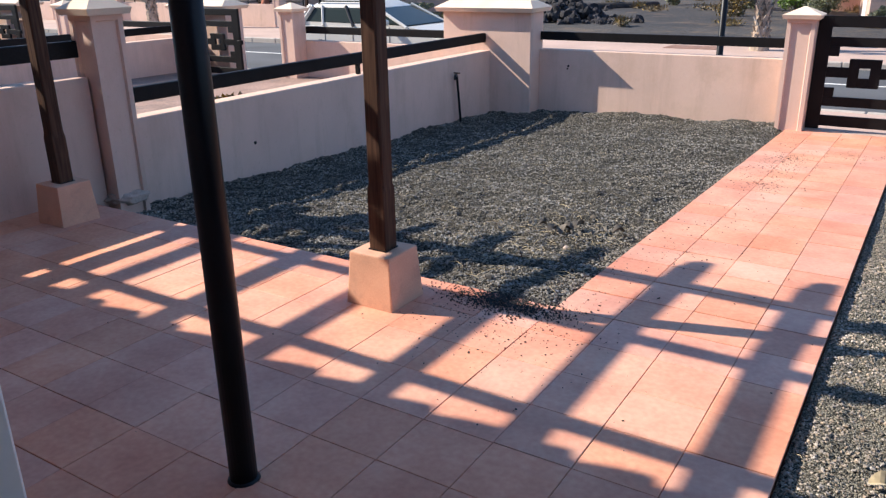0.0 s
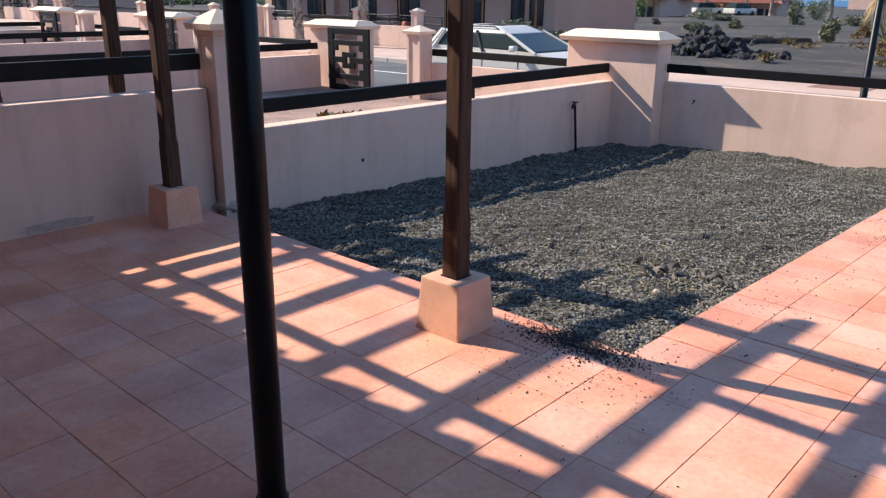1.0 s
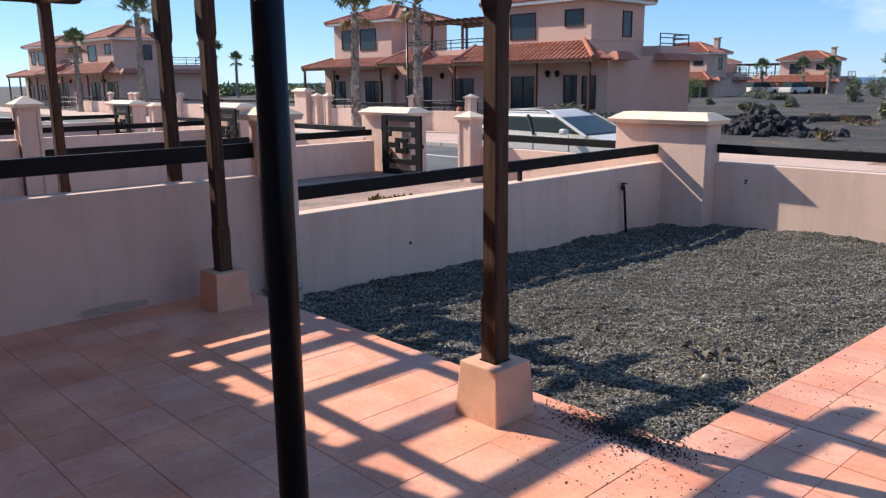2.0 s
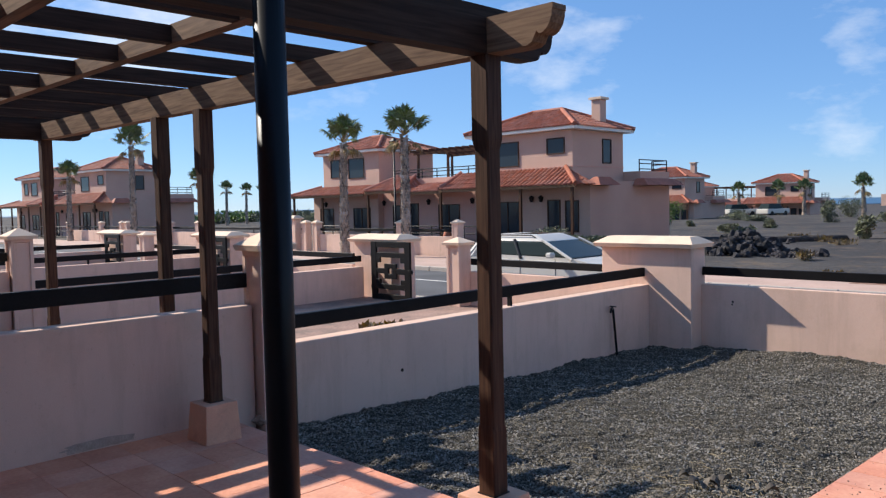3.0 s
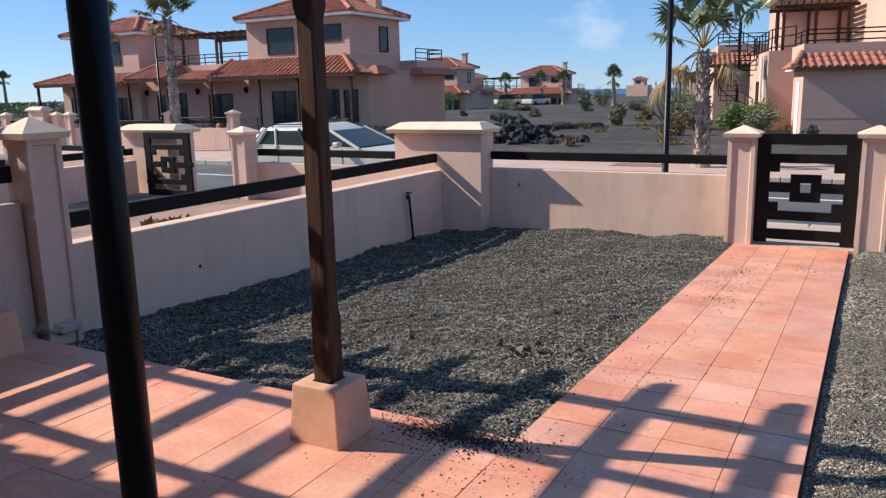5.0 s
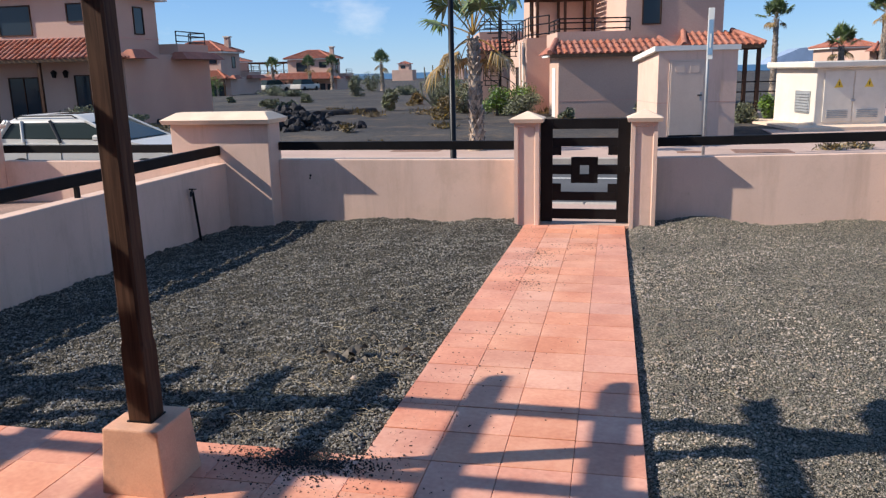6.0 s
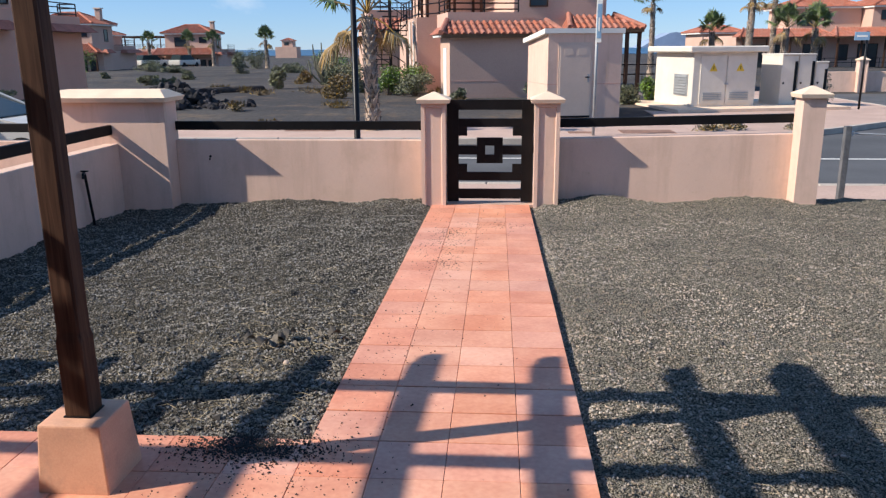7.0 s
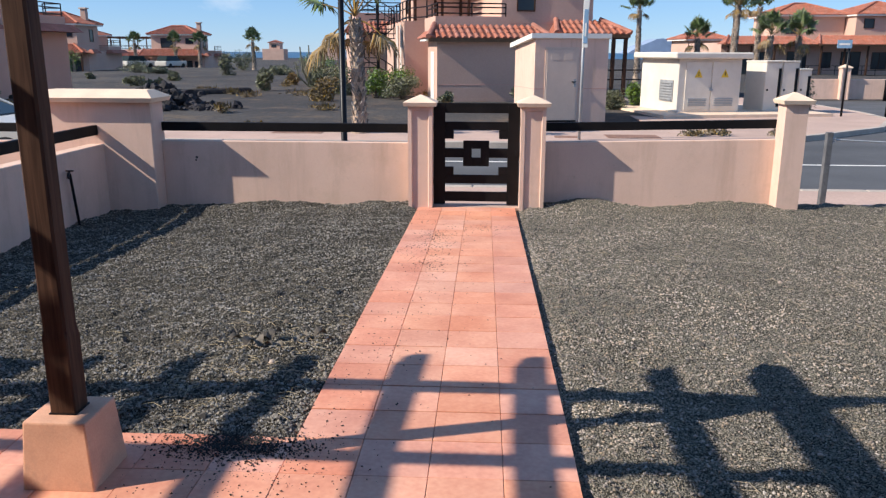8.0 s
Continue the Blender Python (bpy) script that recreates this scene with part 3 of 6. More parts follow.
def nosed(u_end, sign, z0, z1, length=0.16):
    """Outline points of a carved beam end: a hook at the top, a round belly and a small step."""
    h = z1 - z0
    pts = [(0.0, 1.0), (0.0, 0.86), (-0.02, 0.85)]
    pts += [(-0.02 - 0.62 * (1 - math.cos(a)) * 0.55, 0.85 - 0.58 * math.sin(a)) for a in [math.radians(d) for d in (15, 35, 55, 75, 90)]]
    pts += [(-0.40, 0.30), (-0.44, 0.36), (-0.50, 0.24)]
    pts += [(-0.56, 0.10), (-0.68, 0.02), (-0.85, 0.0)]
    return [(u_end + sign * p * length * 1.25, z0 + q * h) for p, q in pts]


def timber(name, axis, a, b, c, half, z0, z1, material, parent, nose_a=False, nose_b=False):
    """A timber along an axis from a to b, centred on c across it, with carved ends where asked."""
    out = []
    out += nosed(b, 1, z0, z1) if nose_b else [(b, z1), (b, z0)]
    left = nosed(a, -1, z0, z1) if nose_a else [(a, z1), (a, z0)]
    out += list(reversed(left))
    bm = bmesh.new()
    def at(u, v, w):
        return (u, w, v) if axis == 'x' else (w, u, v)
    r0 = [bm.verts.new(at(u, v, c - half)) for u, v in out]
    r1 = [bm.verts.new(at(u, v, c + half)) for u, v in out]
    n = len(out)
    for k in range(n):
        bm.faces.new((r0[k], r0[(k + 1) % n], r1[(k + 1) % n], r1[k]))
    bm.faces.new(r0)
    bm.faces.new(list(reversed(r1)))
    bmesh.ops.recalc_face_normals(bm, faces=bm.faces)
    bmesh.ops.triangulate(bm, faces=[f for f in bm.faces if len(f.verts) > 4])
    return part(name, bm, material, parent)


def post_mesh(x, y, z0, z1, parent):
    """A square post with chamfered necks near its foot and head."""
    bm = bmesh.new()
    zs = [(z0, 0.050), (z0 + 0.30, 0.050), (z0 + 0.335, 0.046), (z1 - 0.42, 0.045), (z1 - 0.37, 0.052), (z1, 0.052)]
    rings = []
    for z, h in zs:
        c = 0.005 if h > 0.048 else 0.009
        rings.append([bm.verts.new((x + px, y + py, z)) for px, py in ((h, -h + c), (h, h - c), (h - c, h), (-h + c, h), (-h, h - c), (-h, -h + c), (-h + c, -h), (h - c, -h))])
    for a, b in zip(rings, rings[1:]):
        for k in range(8):
            bm.faces.new((a[k], a[(k + 1) % 8], b[(k + 1) % 8], b[k]))
    bm.faces.new(list(reversed(rings[0])))
    bm.faces.new(rings[-1])
    return part("post", bm, WOOD_Z, parent)


def plinth(cx, cy, label):
    p = thing("post_plinth", (cx, cy, 0), label, "plinth", "plinths of the pergola")
    part("block", frustum(cx, cy, 0.0, 0.28, 0.142, 0.142, 0.122, 0.122, bevel=0.008), PLINTH, p)
    part("steel_shoe", box(cx - 0.054, cx + 0.054, cy - 0.054, cy + 0.054, 0.28, 0.286), BLACK, p)
    return p


FRONT_Y = 2.912
POST_R, POST_L = -2.455, -5.16
plinth(POST_R, FRONT_Y, "tapered terracotta plaster plinth with crumbs of gravel round it")
plinth(POST_L, FRONT_Y, "tapered terracotta plaster plinth standing beside the side wall")
perg = thing("pergola", ((POST_L + POST_R) / 2, 2.0, 0.286), "dark-stained timber pergola with carved beam ends over the patio", "pergola")
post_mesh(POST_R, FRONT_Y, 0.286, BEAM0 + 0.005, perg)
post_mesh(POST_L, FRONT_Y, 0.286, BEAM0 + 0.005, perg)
timber("front_beam", 'x', -8.75, -2.03, FRONT_Y, 0.047, BEAM0, BEAM1, WOOD_X_LIT, perg, True, True)
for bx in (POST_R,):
    timber("side_beam", 'y', 1.0, FRONT_Y - 0.048, bx, 0.052, BEAM0, BEAM1 - 0.002, WOOD_Y_SHADED, perg)
    timber("beam_end", 'y', FRONT_Y + 0.048, 3.36, bx, 0.05, BEAM0 + 0.004, BEAM1 - 0.004, WOOD_Y_SHADED, perg, False, True)
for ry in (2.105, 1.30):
    timber("purlin", 'x', -8.75, -2.04, ry, 0.035, RAFT0 - 0.004, RAFT1, WOOD_X_LIT, perg, True, True)
RAFTERS = [-2.56 - 0.67 * k for k in range(10)]
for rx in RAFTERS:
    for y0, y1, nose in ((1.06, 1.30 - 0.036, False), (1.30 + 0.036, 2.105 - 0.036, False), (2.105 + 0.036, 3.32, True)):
        timber("rafter", 'y', y0, y1, rx, 0.038, RAFT0, RAFT1 - 0.006, WOOD_Y_SHADED, perg, False, nose)


# ---------- houses ----------
def roof_slope(bm, a, b, c, d, pitch=0.27, r=0.085, course=0.42):
    """Rows of barrel tiles on a slope: eave from a to b, ridge from d to c (d above a)."""
    a, b, c, d = (Vector(p) for p in (a, b, c, d))
    along = (b - a)
    n = max(2, round(along.length / pitch))
    ux = along.normalized()
    t0 = (d - a).dot(ux) / along.length
    t1 = (c - a).dot(ux) / along.length
    up_full = (d - a) - ux * (d - a).dot(ux)
    nz = ux.cross(up_full).normalized()
    if nz.z < 0:
        nz = -nz
    # bed under the tiles
    try:
        bm.faces.new([bm.verts.new(p - nz * 0.02) for p in ((a, b, c, d) if (c - d).length > 0.01 else (a, b, c))])
    except ValueError:
        pass
    for i in range(n):
        t = (i + 0.5) / n
        f = 1.0
        if t < t0:
            f = t / t0
        elif t > t1:
            f = (1 - t) / (1 - t1)
        length = up_full.length * f
        k = max(1, round(length / course))
        base = a + along * t
        u = up_full.normalized()
        for j in range(k):
            p0, p1 = base + u * (length * j / k - (0.04 if j == 0 else 0.0)), base + u * (length * (j + 1) / k)
            ring0, ring1 = [], []
            for s in range(5):
                g = math.pi * s / 4
                ring0.append(bm.verts.new(p0 + ux * (r * math.cos(g)) + nz * (r * 0.8 * math.sin(g) + 0.012)))
                ring1.append(bm.verts.new(p1 + ux * (r * 0.85 * math.cos(g)) + nz * (r * 0.66 * math.sin(g))))
            for s in range(4):
                bm.faces.new((ring0[s], ring0[s + 1], ring1[s + 1], ring1[s]))
            bm.faces.new(ring0)


def hip_roof(parent, x0, x1, y0, y1, ze, zr, over=0.45):
    x0, x1, y0, y1 = x0 - over, x1 + over, y0 - over, y1 + over
    w = min(x1 - x0, y1 - y0) / 2
    if x1 - x0 >= y1 - y0:
        r0, r1 = Vector((x0 + w, (y0 + y1) / 2, zr)), Vector((x1 - w, (y0 + y1) / 2, zr))
    else:
        r0, r1 = Vector(((x0 + x1) / 2, y0 + w, zr)), Vector(((x0 + x1) / 2, y1 - w, zr))
    A, B, C, D = (x0, y0, ze), (x1, y0, ze), (x1, y1, ze), (x0, y1, ze)
    bm = bmesh.new()
    if x1 - x0 >= y1 - y0:
        roof_slope(bm, A, B, r1, r0)
        roof_slope(bm, B, C, r1, r1)
        roof_slope(bm, C, D, r0, r1)
        roof_slope(bm, D, A, r0, r0)
    else:
        roof_slope(bm, A, B, r0, r0)
        roof_slope(bm, B, C, r1, r0)
        roof_slope(bm, C, D, r1, r1)
        roof_slope(bm, D, A, r0, r1)
    roof = part("roof", bm, ROOF, parent, "clay barrel tile hip roof")
    part("eave_board", box(x0 + 0.03, x1 - 0.03, y0 + 0.03, y1 - 0.03, ze - 0.16, ze - 0.012), WHITE, roof, "white painted eaves board")
    ridge = bmesh.new()
    for p, q in ((A, r0), (B, r1 if x1 - x0 >= y1 - y0 else r0), (C, r1), (D, r0 if x1 - x0 >= y1 - y0 else r1), (r0, r1)):
        if (Vector(p) - Vector(q)).length > 0.05:
            tube([Vector(p) + Vector((0, 0, 0.05)), Vector(q) + Vector((0, 0, 0.05))], 0.11, 8, ridge)
    part("ridge_tile", ridge, ROOF, roof)
    return roof


def lean_roof(parent, x0, x1, y_low, y_high, z_low, z_high, cut0=0.0, cut1=0.0):
    bm = bmesh.new()
    roof_slope(bm, (x0, y_low, z_low), (x1, y_low, z_low), (x1 - cut1, y_high, z_high), (x0 + cut0, y_high, z_high))
    if cut1:
        roof_slope(bm, (x1, y_low, z_low), (x1, y_high, z_low), (x1 - cut1, y_high, z_high), (x1 - cut1, y_high, z_high))
        tube([(x1, y_low, z_low + 0.05), (x1 - cut1, y_high, z_high + 0.05)], 0.11, 8, bm)
    if cut0:
        roof_slope(bm, (x0, y_high, z_low), (x0, y_low, z_low), (x0 + cut0, y_high, z_high), (x0 + cut0, y_high, z_high))
        tube([(x0, y_low, z_low + 0.05), (x0 + cut0, y_high, z_high + 0.05)], 0.11, 8, bm)
    roof = part("porch_roof", bm, ROOF, parent, "clay barrel tile lean-to roof")
    part("fascia", box(x0 + 0.02, x1 - 0.02, y_low + 0.02, y_low + 0.10, z_low - 0.16, z_low - 0.01), WOOD_X_LIT, roof)
    return roof


def window(parent, side, p, u0, u1, z0, z1, name="window", shutter=False):
    """A framed pane on a wall face. side s: the face y = p looking to -y; e: the face x = p looking to +x; w: to -x."""
    d = 0.05
    def b(a0, a1, c0, c1, o0, o1):
        if side == "s":
            return box(a0, a1, p - o1, p - o0, c0, c1)
        if side == "e":
            return box(p + o0, p + o1, a0, a1, c0, c1)
        return box(p - o1, p - o0, a0, a1, c0, c1)
    pane = part(name, b(u0, u1, z0, z1, 0.004, 0.014), GLASS, parent, "dark glazed " + name)
    fr = b(u0 - d, u0, z0 - d, z1 + d, 0.002, 0.05)
    bars = [(u1, u1 + d, z0 - d, z1 + d), (u0, u1, z1, z1 + d), (u0, u1, z0 - d, z0)]
    if u1 - u0 > 1.35 and z1 - z0 > 1.3:
        bars.append(((u0 + u1) / 2 - 0.02, (u0 + u1) / 2 + 0.02, z0, z1))
    for a in bars:
        b2 = b(*a, 0.002, 0.05)
        me = bpy.data.meshes.new("tmp")
        b2.to_mesh(me)
        b2.free()
        fr.from_mesh(me)
        bpy.data.meshes.remove(me)
    part("frame", fr, WOOD_Z, pane)
    return pane


def railing(parent, points, z0, z1, name="railing"):
    bm = bmesh.new()
    for (xa, ya), (xb, yb) in zip(points, points[1:]):
        n = max(1, round(math.hypot(xb - xa, yb - ya) / 1.3))
        for k in range(n + 1):
            x, y = xa + (xb - xa) * k / n, ya + (yb - ya) * k / n
            tube([(x, y, z0), (x, y, z1)], 0.03, 6, bm)
        for z in (z1, (z0 + z1) / 2 + 0.1, z0 + 0.12):
            tube([(xa, ya, z), (xb, yb, z)], 0.028, 6, bm)
    return part(name, bm, BLACK, parent, "black metal railing")


def roof_pergola(parent, x0, x1, y0, y1, z0, z1):
    front = part("pergola_beam", box(x0 - 0.4, x1 + 0.4, y0 - 0.05, y0 + 0.05, z1 - 0.15, z1), WOOD_Z, parent, "dark timber pergola on the roof terrace")
    part("pergola_beam", box(x0 - 0.4, x1 + 0.4, y1 - 0.05, y1 + 0.05, z1 - 0.15, z1), WOOD_Z, parent)
    for x in (x0, (x0 + x1) / 2, x1):
        for y in (y0, y1):
            part("pergola_post", box(x - 0.06, x + 0.06, y - 0.06, y + 0.06, z0, z1 - 0.15), WOOD_Z, parent)
    for k in range(11):
        x = x0 - 0.2 + (x1 - x0 + 0.4) * k / 10
        part("pergola_rafter", box(x - 0.04, x + 0.04, y0 - 0.5, y1 + 0.5, z1, z1 + 0.13), WOOD_Z, parent)
    return front


def wall_lamp(parent, x, y, z):
    bm = frustum(x, y, z, z + 0.22, 0.05, 0.05, 0.09, 0.09)
    frustum(x, y, z + 0.22, z + 0.34, 0.11, 0.11, 0.02, 0.02, bm)
    part("wall_lantern", bm, BLACK, parent)


def villa(name, label):
    """A pair of joined villas: two storeys at each end, a low wing with a roof terrace between."""
    g = -0.42
    h = thing(name, (-30.0, 34.0, g), label, "house", "houses of the estate")
    part("wall", box(-28.9, -22.5, 31.5, 36.0, 2.55, 5.25), HOUSE, h)
    part("wall", box(-29.0, -21.5, 31.5, 39.0, g - 0.4, 2.55), HOUSE, h)
    part("wall", box(-37.2, -29.0, 31.9, 38.5, g - 0.4, 2.75), HOUSE_LOW, h)
    part("wall", box(-44.0, -37.2, 31.5, 38.5, g - 0.4, 2.55), HOUSE, h)
    part("wall", box(-43.2, -37.4, 31.8, 36.5, 2.55, 5.15), HOUSE, h)
    part("parapet", box(-22.6, -21.5, 31.52, 38.98, 2.55, 2.72), HOUSE, h)
    part("parapet", box(-24.4, -21.5, 36.02, 39.0, 2.55, 3.25), HOUSE, h)
    part("parapet", box(-37.0, -29.1, 32.5, 38.4, 2.75, 3.35), HOUSE_LOW, h)
    hip_roof(h, -28.9, -22.5, 31.5, 36.0, 5.42, 6.55)
    hip_roof(h, -43.2, -37.4, 31.8, 36.5, 5.32, 6.35)
    lean_roof(h, -30.2, -21.2, 29.9, 31.5, 2.55, 3.42, 0.2, 1.7)
    lean_roof(h, -33.2, -30.3, 30.1, 31.9, 2.5, 3.0)
    lean_roof(h, -36.6, -33.3, 29.9, 31.9, 2.62, 3.45, 0.9, 0.9)
    lean_roof(h, -44.4, -36.7, 29.9, 31.5, 2.5, 3.05, 1.4, 0.0)
    part("side_roof", frustum(-21.25, 37.2, 2.5, 2.86, 0.62, 1.9, 0.2, 1.6), ROOF, h, "strip of shaded clay tiles over the side wall")
    part("side_roof", frustum(-21.3, 32.2, 2.5, 2.9, 0.5, 0.9, 0.12, 0.5), ROOF, h, "strip of shaded clay tiles over the side wall")
    part("string_course", box(-21.5, -21.49, 31.5, 39.0, 1.05, 1.075), HOUSE_LOW, h)
    c = part("chimney", box(-23.5, -22.95, 34.6, 35.15, 5.3, 7.0, 0.02), HOUSE, h)
    part("chimney_cap", box(-23.6, -22.85, 34.5, 35.25, 7.0, 7.12), CAPSTONE, c)
    # string course
    part("string_course", box(-28.92, -22.47, 31.47, 36.02, 3.45, 3.50), HOUSE_LOW, h)
    for u0, u1, z0, z1 in ((-27.5, -25.9, 3.65, 4.85), (-24.0, -23.0, 4.15, 4.85)):
        window(h, "s", 31.5, u0, u1, z0, z1)
    for u0, u1, z0, z1 in ((-42.3, -41.4, 3.7, 4.8), (-40.4, -38.9, 3.6, 4.8)):
        window(h, "s", 31.8, u0, u1, z0, z1)
    window(h, "e", -22.5, 34.1, 34.8, 3.7, 4.85)
    for u0, u1, z0, z1 in ((-27.4, -25.9, g, 1.75), (-24.0, -23.3, g, 1.8), (-22.9, -22.2, 0.3, 1.75), (-43.2, -41.8, 0.3, 1.6), (-39.6, -38.0, 0.2, 1.6)):
        window(h, "s", 31.5, u0, u1, z0, z1, "door" if z0 < 0 else "window")
    for u0, u1, z0, z1 in ((-32.2, -30.6, 0.2, 1.7), (-36.2, -35.2, g, 1.7), (-34.6, -34.0, g, 1.8)):
        window(h, "s", 31.9, u0, u1, z0, z1, "door" if z0 < 0 else "window")
    for x in (-44.2, -41.0, -38.5, -36.4, -33.4, -30.2, -27.0, -24.6, -21.5):
        part("porch_post", box(x - 0.06, x + 0.06, 29.98, 30.1, g, 2.4), WOOD_Z, h)
    for x in (-42.5, -37.0, -33.0, -29.5, -25.0, -24.4):
        wall_lamp(h, x, 31.4 if x < -37.2 or x > -29 else 31.8, 1.75)
    roof_pergola(h, -35.6, -30.4, 33.5, 36.5, 3.35, 5.0)
    railing(h, [(-36.9, 32.6), (-29.2, 32.6)], 3.35, 3.9)
    railing(h, [(-22.5, 38.9), (-21.6, 38.9), (-21.6, 36.1)], 3.25, 3.85)
    railing(h, [(-44.2, 30.0), (-38.5, 30.0)], g, 0.55)
    railing(h, [(-33.4, 30.0), (-27.2, 30.0)], g, 0.55)
    return h


house_a = villa("house", "pink rendered villas with clay tile roofs and roof pergola")
for x, y, rz in ((-48.2, 112.0, 0), (-49.5, 82.0, 0), (-74.5, 28.8, 2)):
    copy_thing(house_a, pose(x, y, -1.95 if y > 99 else -1.55 if y > 70 else -0.42, 0, 0, rz))


def house_b():
    """The villa across the street: a low service wing in front, terraces and a stair behind."""
    g = -0.42
    h = thing("house", (0.5, 36.0, g), "pink villa with terraces and outside steel stair", "house", "houses of the estate")
    part("wall", box(-2.79, 1.6, 32.6, 35.0, g - 0.4, 2.12), HOUSE, h)
    lean_roof(h, -3.2, 1.9, 32.25, 33.5, 2.2, 2.72, 0.45, 0.45)
    part("eave_board", box(-3.1, 1.8, 32.34, 32.6, 2.08, 2.18), WHITE, h, "white painted eaves board")
    part("eave_board", box(-3.1, -2.79, 32.6, 35.2, 2.08, 2.18), WHITE, h, "white painted eaves board")
    part("side_roof", frustum(-2.75, 34.6, 2.2, 2.5, 0.42, 1.3, 0.1, 1.0), ROOF, h, "narrow strip of clay tiles")
    part("string_course", box(-2.792, 1.6, 32.592, 32.6, 0.32, 0.345), HOUSE_LOW, h)
    part("wall", box(-2.2, 0.36, 35.0, 38.2, g - 0.4, 3.05), HOUSE_LOW, h)
    part("wall", box(0.36, 4.49, 34.6, 41.0, g - 0.4, 6.4), HOUSE, h)
    part("string_course", box(0.352, 4.498, 34.592, 34.6, 2.86, 2.885), HOUSE_LOW, h)
    window(h, "s", 34.6, 1.08, 1.80, 3.4, 5.2)
    hip_roof(h, 0.36, 4.49, 34.6, 41.0, 6.5, 7.7)
    part("parapet", box(-2.7, 0.36, 33.55, 33.75, 2.12, 3.08), HOUSE, h)
    part("parapet", box(-2.7, -2.5, 33.75, 36.5, 2.12, 3.08), HOUSE, h)
    railing(h, [(-2.6, 36.4), (-2.6, 33.65), (0.3, 33.65)], 3.08, 3.6)
    part("wall", box(-3.4, 0.36, 38.2, 46.0, g - 0.4, 3.05), HOUSE, h)
    part("wall", box(-2.6, 0.36, 41.0, 46.0, 3.05, 5.6), HOUSE, h)
    hip_roof(h, -2.6, 0.36, 41.0, 46.0, 5.7, 6.9)
    c = part("chimney", box(-0.6, -0.05, 41.8, 42.4, 6.0, 7.6), HOUSE, h)
    part("chimney_cap", box(-0.7, 0.05, 41.7, 42.5, 7.6, 7.72), CAPSTONE, c)
    railing(h, [(-2.6, 36.5), (-3.3, 38.3), (-3.3, 45.8)], 3.05, 3.95)
    window(h, "w", -2.6, 42.0, 43.0, 3.6, 5.0)
    lean_roof(h, 2.5, 5.83, 33.4, 34.6, 2.42, 3.0, 0.3, 1.0)
    part("porch_beam", box(2.6, 5.75, 33.5, 33.6, 2.2, 2.36), WOOD_Z, h)
    part("side_door", box(-2.815, -2.79, 33.3, 34.1, g, 1.65), WHITE, h, "white side door")
    for x, y in ((2.8, 33.55), (5.1, 33.55), (5.65, 33.55)):
        part("porch_post", box(x - 0.07, x + 0.07, y - 0.07, y + 0.07, g, 2.2), WOOD_Z, h)
    railing(h, [(2.8, 33.55), (8.6, 33.55)], g + 0.3, 0.9)
    for px, py in ((-2.27, 35.3), (-3.46, 39.0), (-3.46, 40.4)):
        part("drainpipe", tube([(px, py, g), (px, py, 2.9)], 0.05, 8), WHITE, h, "white drainpipe")
    window(h, "w", -3.4, 41.5, 42.4, g, 1.7, "door")
    # outside stair of thin dark steel
    st = bmesh.new()
    cx, cy = -4.6, 38.6
    for k in range(18):
        a = 2 * math.pi * k / 12
        z = g + 0.22 * (k + 1)
        box(cx + 0.45 * math.cos(a) - 0.36, cx + 0.45 * math.cos(a) + 0.36, cy + 0.45 * math.sin(a) - 0.18, cy + 0.45 * math.sin(a) + 0.18, z, z + 0.04, 0, st)
        tube([(cx + 0.8 * math.cos(a), cy + 0.8 * math.sin(a), z), (cx + 0.8 * math.cos(a), cy + 0.8 * math.sin(a), z + 0.95)], 0.02, 5, st)
    tube([(cx, cy, g), (cx, cy, 4.6)], 0.06, 8, st)
    for rise in (0.5, 0.95):
        tube([(cx + 0.8 * math.cos(2 * math.pi * k / 12), cy + 0.8 * math.sin(2 * math.pi * k / 12), g + 0.22 * (k + 1) + rise) for k in range(18)], 0.025, 5, st)
    part("spiral_stair", st, BLACK, h, "dark steel spiral stair")
    roof_pergola(h, -2.8, -0.2, 38.8, 40.8, 3.05, 5.0)
    return turned(h, -2.79, 32.6, 13.0)


house_b()


